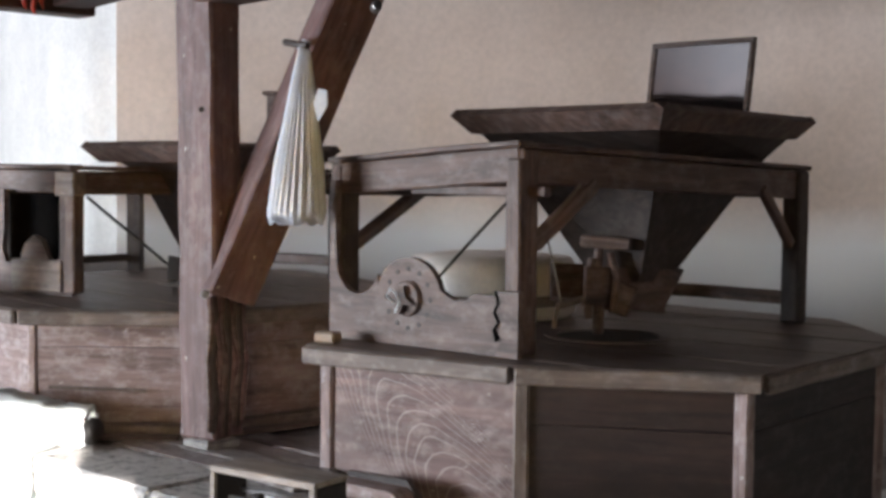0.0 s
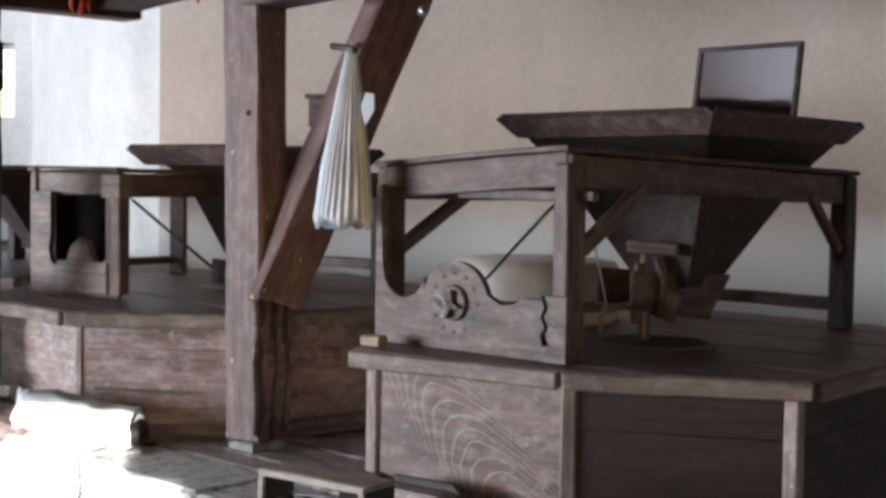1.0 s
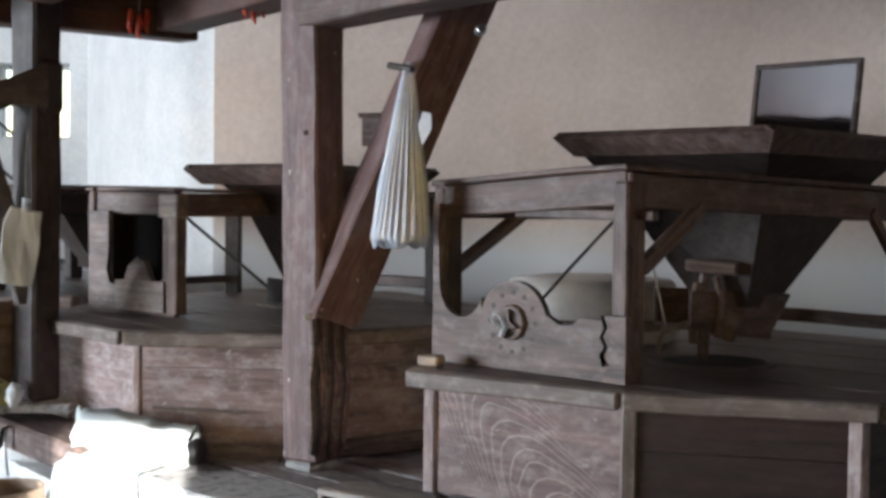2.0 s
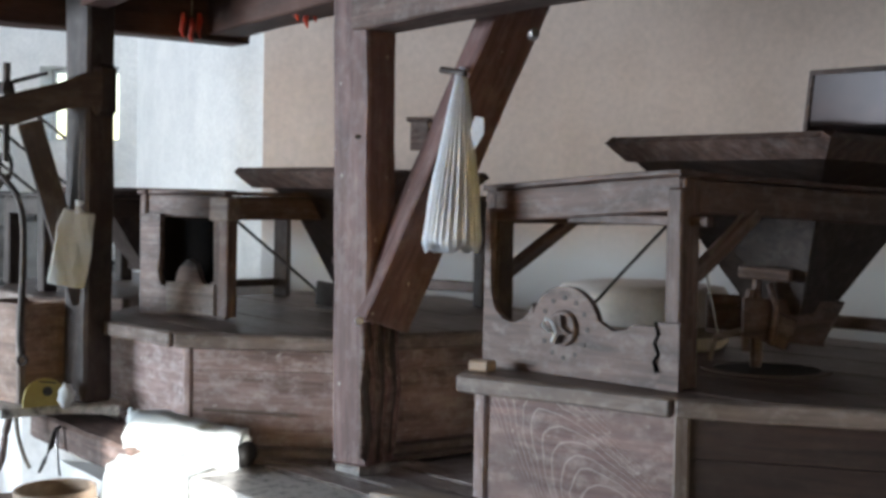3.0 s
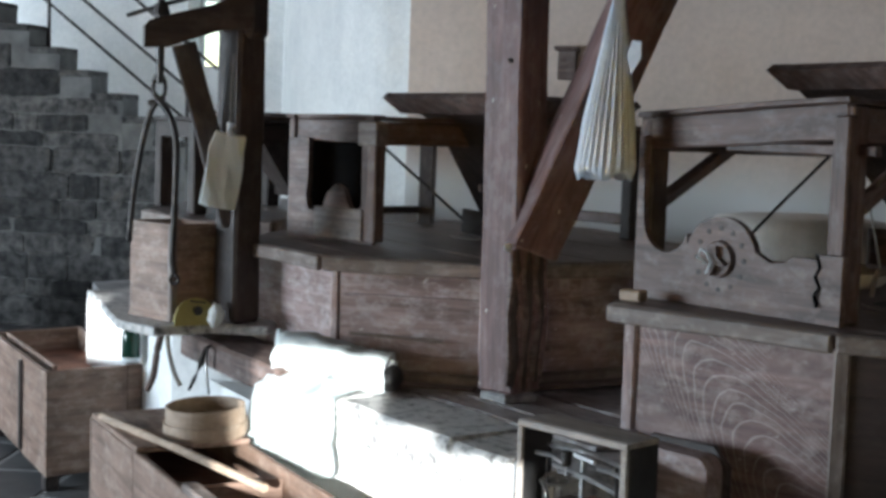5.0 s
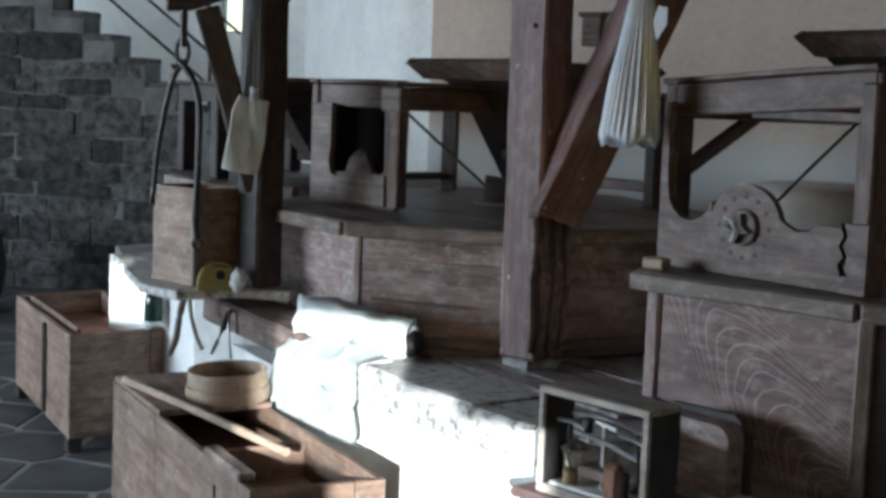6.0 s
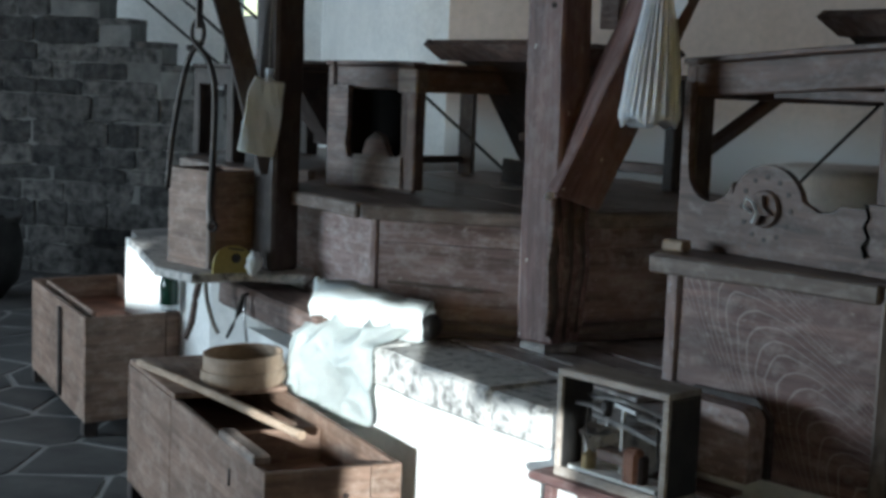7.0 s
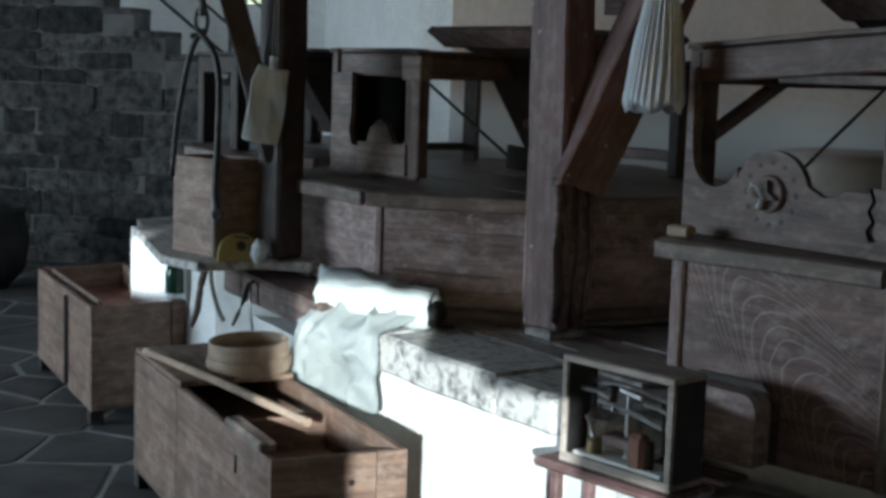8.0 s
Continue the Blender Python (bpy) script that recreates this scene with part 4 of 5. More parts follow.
def hanging_bag():
    bm = bmesh.new()
    seg, rows = 138, 30
    rings = []
    for i in range(rows + 1):
        t = i / rows
        z = 1.962 - 0.545 * t
        w = 0.016 + 0.080 * t ** 0.95
        d = 0.010 + 0.045 * t
        if t > 0.93:
            k = (t - 0.93) / 0.07
            w *= 1 - 0.12 * k * k
            d *= 1 - 0.75 * k * k
        cx = -0.438 - 0.022 * t
        ring = []
        for k in range(seg):
            a = k * math.tau / seg
            pleat = (1 - 0.75 * max(0, (t - 0.72) / 0.28)) * 0.11
            r = 1 + pleat * math.sin(a * 23 + 1.9 * math.sin(a * 3)) + 0.05 * noise.noise(Vector((math.cos(a) * 2, math.sin(a) * 2, t * 4)))
            ring.append(bm.verts.new((cx + w * r * math.cos(a), 3.775 + d * r * math.sin(a), z + 0.012 * math.sin(a * 5) * (1 if t > 0.97 else 0))))
        rings.append(ring)
    for q, r in zip(rings, rings[1:]):
        for k in range(seg):
            bm.faces.new((q[k], q[(k + 1) % seg], r[(k + 1) % seg], r[k]))
    bm.faces.new(rings[-1])
    bm.faces.new(rings[0][::-1])
    return bm


bag_mat = mottled("thin_white_plastic", (0.55, 0.61, 0.68), (0.65, 0.71, 0.78), 8.0, 0.5, 0.1)
bag = thing("plastic_bag", (-0.46, 3.78, 1.41), "white pleated plastic bag of grain hanging from a peg", "bag")
grain_bag = part("bag_body", hanging_bag(), bag_mat, bag, smooth=True)
part("bag_handle", tube([(-0.45, 3.775, 1.955), (-0.425, 3.765, 1.975), (-0.44, 3.80, 1.985), (-0.455, 3.785, 1.955)], 0.007, 7), bag_mat, grain_bag, smooth=True)
part("bag_ear", outline_board([(0, 0), (0.03, 0.05), (0.028, 0.10), (0.0, 0.105), (-0.015, 0.06)], 0.008, 0.002), bag_mat, grain_bag, "folded loose flap", m=pose(-0.392, 3.748, 1.728, 0, 0, -15))

# ---------------- crane post with its stone tongs ----------------
crane = thing("stone_crane", (-1.86, 4.55, 0.78), "dark timber crane post with a bracketed arm", "crane")
pc = V(-1.892, 4.565, 0)
bar("mast", pc + V(0, 0, 0.782), pc + V(0, 0, 2.32), 0.135, 0.135, BLACK, crane, up=(0.5, 0.86, 0), bevel=0.012, rough=0.008, seed=21)
bar("mast_bulge", pc + V(0.045, -0.01, 1.86), pc + V(0.045, -0.01, 2.06), 0.09, 0.11, BLACK, crane, up=(0.5, 0.86, 0), bevel=0.02, rough=0.006, seed=22)
arm_m = frame_on((-2.20, 4.36), (-1.86, 4.53), 1.81)
part("arm", outline_board([(0, 0.0), (0.09, 0.006), (0.18, 0.04), (0.28, 0.075), (0.40, 0.085), (0.40, 0.22), (0.33, 0.205), (0.24, 0.165), (0.10, 0.125), (0.02, 0.10), (0.0, 0.08)], 0.09, 0.008), BLACK, crane, "curved timber arm", m=arm_m @ Matrix.Translation((0, -0.05, 0)))
bar("arm_brace", V(-2.07, 4.42, 1.83), V(-1.90, 4.53, 1.16), 0.07, 0.09, BLACK, crane, "slanting brace", up=(0.9, 0.4, 0), rough=0.004, seed=23)
tongs = thing("stone_tongs", (-2.12, 4.37, 0.95), "iron screw with curved millstone tongs", "tongs")
part("screw", tube([(-2.135, 4.364, 2.04), (-2.137, 4.364, 1.68)], 0.014, 10), IRON, tongs)
part("nut", lathe([(0, 0), (0.03, 0), (0.034, 0.01), (0.026, 0.045), (0, 0.045)], 8), IRON, tongs, m=Matrix.Translation((-2.135, 4.364, 1.925)))
part("tommy_bar", tube([(-2.265, 4.36, 1.925), (-2.135, 4.364, 1.965), (-1.985, 4.37, 2.005)], 0.008, 8), IRON, tongs)
sh = []
for k in range(13):
    t = k * math.tau / 12
    sh.append((-2.138 + 0.024 * math.sin(t), 4.362, 1.665 + 0.048 * math.cos(t)))
part("shackle", tube(sh, 0.008, 7), IRON, tongs, smooth=True)
part("pivot", tube([(-2.175, 4.355, 1.607), (-2.12, 4.36, 1.612)], 0.011, 8), IRON, tongs)


def bowed(pts, n=6):
    return [tuple(q) for q in curve3(pts, n)]


def curve3(points, n):
    p = [2 * Vector(points[0]) - Vector(points[1])] + [Vector(q) for q in points] + [2 * Vector(points[-1]) - Vector(points[-2])]
    out = []
    for i in range(1, len(p) - 2):
        for k in range(n):
            t = k / n
            out.append(0.5 * (2 * p[i] + (p[i + 1] - p[i - 1]) * t + (2 * p[i - 1] - 5 * p[i] + 4 * p[i + 1] - p[i + 2]) * t * t + (3 * p[i] - p[i - 1] - 3 * p[i + 1] + p[i + 2]) * t ** 3))
    return out + [Vector(points[-1])]


part("left_jaw", tube(bowed([(-2.12, 4.36, 1.63), (-2.165, 4.36, 1.58), (-2.205, 4.37, 1.45), (-2.24, 4.385, 1.28), (-2.255, 4.39, 1.14), (-2.25, 4.37, 1.09)]), 0.011, 8), IRON, tongs, smooth=True)
part("right_jaw", tube(bowed([(-2.15, 4.358, 1.63), (-2.09, 4.35, 1.56), (-2.055, 4.33, 1.45), (-2.045, 4.30, 1.25), (-2.045, 4.28, 1.05), (-2.035, 4.28, 0.985)]), 0.012, 8), IRON, tongs, smooth=True)
ring = [(-2.035 + 0.017 * math.sin(k * math.tau / 10), 4.278, 0.966 + 0.017 * math.cos(k * math.tau / 10)) for k in range(11)]
part("jaw_ring", tube(ring, 0.006, 6), IRON, tongs, smooth=True)

# grain box on the shelf
gbox = thing("grain_box", (-2.1, 4.48, 0.78), "worn tan wooden box on the stone shelf", "box")
bn_, bl_, br_ = V(-2.10, 4.42, 0), V(-2.335, 4.575, 0), V(-1.975, 4.62, 0)
bb_ = bl_ + br_ - bn_
for a, b, nm in ((bl_, bn_, "side"), (bn_, br_, "side"), (br_, bb_, "side"), (bb_, bl_, "side")):
    d = (b - a).normalized()
    n = V(-d.y, d.x, 0) * 0.009
    bar(nm, a + n + d * 0.004 + V(0, 0, 0.97), b + n - d * 0.016 + V(0, 0, 0.97), 0.016, 0.37, CHEST, gbox, bevel=0.002, rough=0.002, seed=int(a.x * 100) % 17)
part("base", prism([tuple(q[:2]) for q in (bl_, bn_, br_, bb_)], 0.784, 0.80), CHEST, gbox)
part("worn_corner", block(0.37, 0.028, 0.028, 0.005, 0.003, 4, 4), EDGE, gbox, "pale worn corner", m=along(bn_ + V(0, 0.006, 0.785), bn_ + V(0, 0.006, 1.157), (0.7, 0.7, 0)))

scoop = thing("yellow_scoop", (-2.0, 4.36, 0.78), "yellow plastic half-round dish leaning on the box", "dish")
pts = [(0.085 * math.cos(math.radians(k * 15)), 0.105 * math.sin(math.radians(k * 15)) ** 0.8 if k not in (0, 12) else 0) for k in range(13)]
SCM = pose(-1.99, 4.40, 0.782, -12, 0, 40)
dish = part("dish", outline_board(pts, 0.012, 0.003), YELLOW, scoop, m=SCM)
part("dark_hole", lathe([(0, 0.002), (0.018, 0.002), (0.018, -0.002), (0, -0.002)], 14), DARK, dish, m=SCM @ pose(0.008, -0.003, 0.055, 90, 0, 0))
part("dark_mark", block(0.06, 0.003, 0.006, 0), DARK, dish, m=SCM @ pose(0.01, -0.002, 0.088, 0, 8, 0))
pbag = thing("clear_bag", (-1.905, 4.44, 0.78), "crumpled whitish plastic bag on the shelf edge", "bag")
bm = bmesh.new()
bmesh.ops.create_icosphere(bm, subdivisions=3, radius=1.0)
for v in bm.verts:
    v.co *= 1 + 0.35 * noise.noise(v.co * 2.3)
    v.co = Vector((v.co.x * 0.03, v.co.y * 0.03, v.co.z * 0.045))
part("bag_body", bm, PAPER, pbag, m=Matrix.Translation((-1.925, 4.425, 0.818)), smooth=True)

# paper bag tied to the mast
pb = thing("paper_bag", (-1.87, 4.43, 1.2), "creased whitish paper bag tied to the crane post", "paper bag")
bm = block(0.135, 0.024, 0.28, 0.004)
bmesh.ops.subdivide_edges(bm, edges=bm.edges[:], cuts=4, use_grid_fill=True)
for v in bm.verts:
    n = noise.noise_vector(v.co * 22)
    v.co += n * 0.010
    if v.co.z > 0.07:
        v.co.x *= 1 - 1.6 * (v.co.z - 0.07)
paper_body = part("bag_body", bm, CLOTH, pb, m=pose(-1.905, 4.425, 1.365, 0, 9, 25), smooth=False)
part("bag_neck", tube([(-1.885, 4.43, 1.49), (-1.888, 4.435, 1.52), (-1.885, 4.44, 1.54)], 0.02, 8, [1.0, 0.5, 0.9]), PAPER, paper_body)
part("string", tube([(-1.886, 4.44, 1.52), (-1.893, 4.455, 1.65), (-1.893, 4.478, 1.80)], 0.003, 5), TWINE, paper_body)

# tools hung on the edge beam
strap = thing("leather_strap", (-2.2, 4.5, 0.5), "grey leather strap hung over the platform edge", "strap")
part("strap_band", tube(bowed([(-2.17, 4.53, 0.76), (-2.185, 4.505, 0.66), (-2.20, 4.505, 0.56), (-2.225, 4.50, 0.50)]), 0.014, 6), GREYW, strap, smooth=True)
part("strap_band", tube(bowed([(-2.155, 4.52, 0.75), (-2.135, 4.495, 0.66), (-2.11, 4.49, 0.58), (-2.085, 4.49, 0.53)]), 0.009, 6), TWINE, strap, smooth=True)
pin = thing("iron_tongs", (-1.97, 4.38, 0.54), "small iron tongs hung on the edge beam", "tongs")
part("jaw", tube([(-1.955, 4.40, 0.70), (-1.965, 4.385, 0.64), (-1.985, 4.375, 0.585), (-2.005, 4.37, 0.54)], 0.008, 6, [0.7, 1.5, 1.1, 0.7]), IRON, pin, smooth=True)
part("jaw", tube([(-1.945, 4.40, 0.70), (-1.945, 4.385, 0.64), (-1.935, 4.375, 0.58), (-1.925, 4.37, 0.53)], 0.0055, 6), STEEL, pin, smooth=True)
part("nail", tube([(-1.95, 4.45, 0.70), (-1.95, 4.385, 0.70)], 0.006, 6), IRON, pin)


# ---------------- chests on the floor ----------------
def chest(name, label, nl, nr, fl, z, t=0.022, split=0.5, group="flour chests"):
    """An open plank chest: nl and nr are its near corners, fl the far left one."""
    nl, nr, fl = (Vector((*q, 0)) for q in (nl, nr, fl))
    fr = fl + nr - nl
    root = thing(name, nl, label, "chest", group)
    u, w = (fl - nl).normalized(), (nr - nl).normalized()
    L, W = (fl - nl).length, (nr - nl).length
    zb, h = 0.06, z - 0.06

    def board(n, a, b, hh, zc, seed, label=""):
        bar(n, a + V(0, 0, zc), b + V(0, 0, zc), t, hh, CHEST, root, label, bevel=0.003, rough=0.0025, seed=seed)

    cut = nl + u * L * split
    board("long_side", nl + w * t / 2 + u * t, cut + w * t / 2 - u * 0.002, h, zb + h / 2, 1)
    board("long_side", cut + w * t / 2 + u * 0.002, fl + w * t / 2 - u * t, h - 0.004, zb + h / 2, 2)
    board("long_side", nr - w * t / 2 + u * t, fr - w * t / 2 - u * t, h, zb + h / 2, 3)
    board("short_side", nl + u * t / 2, nr + u * t / 2 - w * 0.09, h, zb + h / 2, 4)
    board("short_side", nr + u * t / 2 - w * 0.087, nr + u * t / 2, h + 0.003, zb + h / 2, 6)
    board("short_side", fl - u * t / 2, fr - u * t / 2, h, zb + h / 2, 5)
    part("bottom", prism([tuple(q[:2]) for q in (nl + u * t + w * t, nr + u * t - w * t, fr - u * t - w * t, fl - u * t + w * t)], zb, zb + 0.02), CHEST, root)
    for q, su, sw in ((nl, 1, 1), (nr, 1, -1), (fl, -1, 1), (fr, -1, -1)):
        c = q + u * su * 0.03 + w * sw * 0.03
        bar("foot", c + V(0, 0, 0.0), c + V(0, 0, zb), 0.06, 0.06, BLACK, root, up=u, bevel=0.004)
    return root, u, w, L, W, t


C2, cu, cw, cL, cW, ct = chest("flour_chest", "open wooden flour chest with a worn rim and divider", (-1.347, 2.90), (-1.032, 3.125), (-2.247, 4.04), 0.487, split=0.62)
cnl = V(-1.347, 2.90, 0)
dv = cnl + cu * cL * 0.37
bar("divider", dv + cw * 0.025 + V(0, 0, 0.265), dv + cw * (cW - 0.025) + V(0, 0, 0.265), 0.016, 0.39, CHEST, C2, "thin divider")
lm = cnl + cu * (cL * 0.80) + cw * (cW / 2)
part("lid", block(cL * 0.39, cW - 0.004, 0.018, 0.003, 0.002, 4, 9), CHEST, C2, "lid over the far end", m=along(lm - cu * 0.1 + V(0, 0, 0.4975), lm + cu * 0.1 + V(0, 0, 0.4975)))
part("rim_cleat", block(0.30, 0.05, 0.03, 0.006, 0.004, 5, 3), EDGE, C2, "worn pale cleat", m=along(cnl + cu * 0.06 + cw * 0.02 + V(0, 0, 0.503), cnl + cu * 0.40 + cw * 0.02 + V(0, 0, 0.503)))
hp_ = cnl + cu * (cL * 0.20) - cw * 0.002
part("keyhole", block(0.012, 0.005, 0.05, 0.002), BLACK, C2, m=along(hp_ - cu * 0.05 + V(0, 0, 0.40), hp_ + cu * 0.05 + V(0, 0, 0.40)))
part("knob_hole", lathe([(0, 0.003), (0.009, 0.003), (0.009, -0.003), (0, -0.003)], 10), BLACK, C2, m=along(cnl + cw * 0.2 + V(0, 0, 0.41), cnl + cw * 0.25 + V(0, 0, 0.41)) @ Matrix.Rotation(radians(90), 4, "X"))
C1, u1, w1, L1, W1, ct = chest("flour_chest", "open tan wooden chest beside the white block", (-2.750, 4.720), (-2.455, 5.06), (-3.462, 5.612), 0.5, split=0.42)
n1 = V(-2.750, 4.720, 0)
fb = [n1 + u1 * 0.03 + w1 * 0.03, n1 + u1 * 0.03 + w1 * (W1 - 0.03), n1 + u1 * (L1 - 0.03) + w1 * (W1 - 0.03), n1 + u1 * (L1 - 0.03) + w1 * 0.03]
part("inner_floor", prism([tuple(q[:2]) for q in fb], 0.385, 0.40), RUST, C1, "reddish polished inner floor")
part("inner_board", block(0.95, 0.016, 0.15, 0.003), CHEST, C1, "pale inner rail", m=along((-2.775, 4.86, 0.43), (-3.375, 5.60, 0.43)))
part("batten", block(0.40, 0.03, 0.012, 0.003), BLACK, C1, "dark upright batten", m=along((-3.04, 5.065, 0.07), (-3.04, 5.065, 0.49), (-0.78, -0.63, 0)))

fb = [cnl + cu * 0.03 + cw * 0.03, cnl + cu * 0.03 + cw * (cW - 0.03), cnl + cu * (cL - 0.03) + cw * (cW - 0.03), cnl + cu * (cL - 0.03) + cw * 0.03]
part("inner_floor", prism([tuple(q[:2]) for q in fb], 0.34, 0.355), CHEST, C2, "floury inner floor")
stick = thing("wooden_stick", (-1.75, 3.6, 0.53), "long pale stick laid across the flour chest", "stick")
part("stick", tube([(-2.15, 3.915, 0.522), (-1.75, 3.585, 0.515), (-1.36, 3.262, 0.50)], 0.0135, 8), PALEW, stick)

sieve = thing("flour_sieve", (-1.745, 3.84, 0.507), "round pale wooden sieve on the chest lid", "sieve")
SV = Matrix.Translation((-1.745, 3.84, 0.509)) @ pose(0, 0, 0, 2, -2, 0)
sieve_rim = part("rim", lathe([(0.128, 0), (0.136, 0), (0.134, 0.05), (0.132, 0.098), (0.124, 0.098), (0.126, 0.05), (0.128, 0)], 40), PALEW, sieve, m=SV, smooth=False)
part("hoop", lathe([(0.134, 0.012), (0.142, 0.012), (0.141, 0.048), (0.133, 0.048)], 40), PALEW, sieve_rim, m=SV)
part("mesh", lathe([(0, 0.02), (0.127, 0.02), (0.127, 0.016), (0, 0.016)], 40), TWINE, sieve, "woven sieve cloth", m=SV)

bottle = thing("green_bottle", (-2.50, 5.05, 0.5), "dark green bottle hung beside the white block", "bottle")
glass_body = part("bottle_body", lathe([(0, 0), (0.036, 0.0), (0.04, 0.01), (0.04, 0.11), (0.034, 0.135), (0.014, 0.17), (0.013, 0.2), (0, 0.2)], 18), BOTTLE, bottle, m=pose(-2.50, 5.0, 0.512, 0, 0, 0), smooth=True)
part("label", lathe([(0.0405, 0.0), (0.041, 0.0), (0.041, 0.02), (0.0405, 0.02)], 18), PAPER, glass_body, m=pose(-2.50, 5.0, 0.517, 0, 0, 0))


# ---------------- flour sack over the platform edge ----------------
def sack_flap():
    """The cloth that hangs down over the edge, with soft folds."""
    bm = bmesh.new()
    e, n = V(-0.85, 0.527, 0), V(-0.527, -0.85, 0)
    o = V(-1.275, 3.815, 0)
    nu, nv = 48, 44
    grid = []
    for i in range(nu + 1):
        row = []
        s = i / nu
        for j in range(nv + 1):
            t = j / nv
            k = max(0.0, (t - 0.3) / 0.7)
            along_e = 0.38 * s + (0.075 * s - 0.035) * k
            if t < 0.3:
                q = t / 0.3
                out, z = -0.22 * (1 - q), 0.672 + 0.05 * math.sin(math.pi * (1 - q) * 0.5) * (0.5 + 0.8 * s)
            else:
                out, z = 0.03 + 0.045 * k * (0.4 + 0.8 * s), 0.668 - (0.25 + 0.02 * math.sin(s * 9) + 0.035 * s * s) * k
            ridge = 1 - abs(noise.noise(V(s * 3.2 + t * 1.5, t * 2.2 - s * 1.4, 7.7))) * 5
            hem = 0.035 * math.exp(-((s - 0.88) / 0.05) ** 2) - 0.02 * math.exp(-((s - 0.80) / 0.035) ** 2)
            fold = 0.03 * max(0.0, ridge) * min(1.0, 5 * s * (1 - s) + 0.2) + hem * (0.3 + k) + 0.02 * noise.noise(V(s * 4, t * 3.5, 1.3)) + 0.006 * noise.noise(V(s * 19, t * 16, 2.2))
            lift = 0.03 * max(0.0, ridge) + 0.025 * noise.noise(V(s * 6, t * 7, 4))
            row.append(bm.verts.new(o + e * along_e + n * (out + fold + 0.012) + V(0, 0, z + lift * (1.0 if t < 0.3 else 0.15))))
        grid.append(row)
    for i in range(nu):
        for j in range(nv):
            bm.faces.new((grid[i][j], grid[i + 1][j], grid[i + 1][j + 1], grid[i][j + 1]))
    bmesh.ops.solidify(bm, geom=bm.faces[:], thickness=0.004)
    return bm


def sack_body():
    """The crumpled sack itself, lying on the slab with its mouth open."""
    bm = bmesh.new()
    path = curve3([(-1.60, 4.13, 0.70), (-1.53, 4.12, 0.735), (-1.40, 4.06, 0.735), (-1.27, 4.03, 0.725), (-1.16, 4.02, 0.715)], 6)
    seg = 28
    rings = []
    for i, p in enumerate(path):
        t = i / (len(path) - 1)
        d = (path[min(i + 1, len(path) - 1)] - path[max(i - 1, 0)]).normalized()
        side = d.cross(V(0, 0, 1)).normalized()
        wid = 0.12 * min(1, 0.35 + t * 4) * (1 - 0.35 * t)
        hei = 0.088 * min(1, 0.3 + t * 4) * (1 - 0.32 * t)
        ring = []
        for k in range(seg):
            a = k * math.tau / seg
            r = 1 + 0.22 * noise.noise(V(math.cos(a) * 1.7, math.sin(a) * 1.7, t * 5)) + 0.06 * math.sin(a * 5 + t * 6) + 0.24 * max(0.0, 0.3 - abs(noise.noise(V(math.cos(a) * 2.4 + 3, math.sin(a) * 2.4, t * 6)))) * 3
            ring.append(bm.verts.new(p + side * (wid * r * math.cos(a)) + V(0, 0, max(hei * r * math.sin(a), 0.655 - p.z))))
        rings.append(ring)
    for q, r in zip(rings, rings[1:]):
        for k in range(seg):
            bm.faces.new((q[k], q[(k + 1) % seg], r[(k + 1) % seg], r[k]))
    bm.faces.new(rings[0][::-1])
    return bm, path[-1]


sack = thing("flour_sack", (-1.4, 4.0, 0.65), "white cotton flour sack draped over the platform edge", "sack")
part("hanging_cloth", sack_flap(), CLOTH, sack, smooth=True)
sb, mouth = sack_body()
part("sack_body", sb, CLOTH, sack, smooth=True)
part("sack_ear", tube([(-1.565, 4.13, 0.74), (-1.585, 4.15, 0.79), (-1.60, 4.16, 0.825)], 0.03, 8, [1.2, 0.8, 0.25]), CLOTH, sack, "tied corner", smooth=True)
# black lump that paints the shade inside the sack's open mouth
bm = bmesh.new()
bmesh.ops.create_icosphere(bm, subdivisions=2, radius=1.0)
for v in bm.verts:
    v.co *= 1 + 0.2 * noise.noise(v.co * 2)
    v.co = Vector((v.co.x * 0.035, v.co.y * 0.06, v.co.z * 0.046))
part("dark_lining", bm, DARK, sack, "dark of the open mouth, filled in as a black lump", m=Matrix.Translation(mouth + V(0.004, 0, -0.012)) @ pose(0, 0, 0, 0, 0, -8), smooth=True)

# ---------------- balance in its case ----------------
CASEW = wood("pale_case_wood", (0.27, 0.235, 0.2), (0.46, 0.41, 0.36), 0.5, (0.62, 0.58, 0.54))
case = thing("balance_case", (-0.47, 2.9, 0.54), "open-fronted wooden case holding a small balance", "scale case")
KM = frame_on((-0.603, 3.026), (-0.285, 2.79), 0.533) @ Matrix.Diagonal((0.80, 0.8, 0.83, 1))
kw = 0.452
for z, nm in ((0.008, "case_bottom"), (0.322, "case_top")):
    part(nm, block(kw, 0.14, 0.018, 0.003), CASEW, case, m=KM @ Matrix.Translation((kw / 2, 0.07, z)))
for x in (0.009, kw - 0.009):
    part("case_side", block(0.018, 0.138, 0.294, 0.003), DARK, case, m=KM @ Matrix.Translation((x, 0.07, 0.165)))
for x, z, l, h2 in ((kw / 2, 0.320, kw, 0.022), (kw / 2, 0.010, kw, 0.03), (0.011, 0.166, 0.022, 0.286), (kw - 0.013, 0.166, 0.026, 0.286)):
    part("front_frame", block(l, 0.014, h2, 0.003), CASEW, case, "pale edge strip", m=KM @ Matrix.Translation((x, -0.009, z)))
bal = thing("balance", (-0.48, 2.95, 0.55), "small steel and brass balance inside the case", "balance")
part("column", tube([(0.21, 0.07, 0.02), (0.21, 0.07, 0.16), (0.21, 0.07, 0.255)], 0.009, 8), STEEL, bal, m=KM)
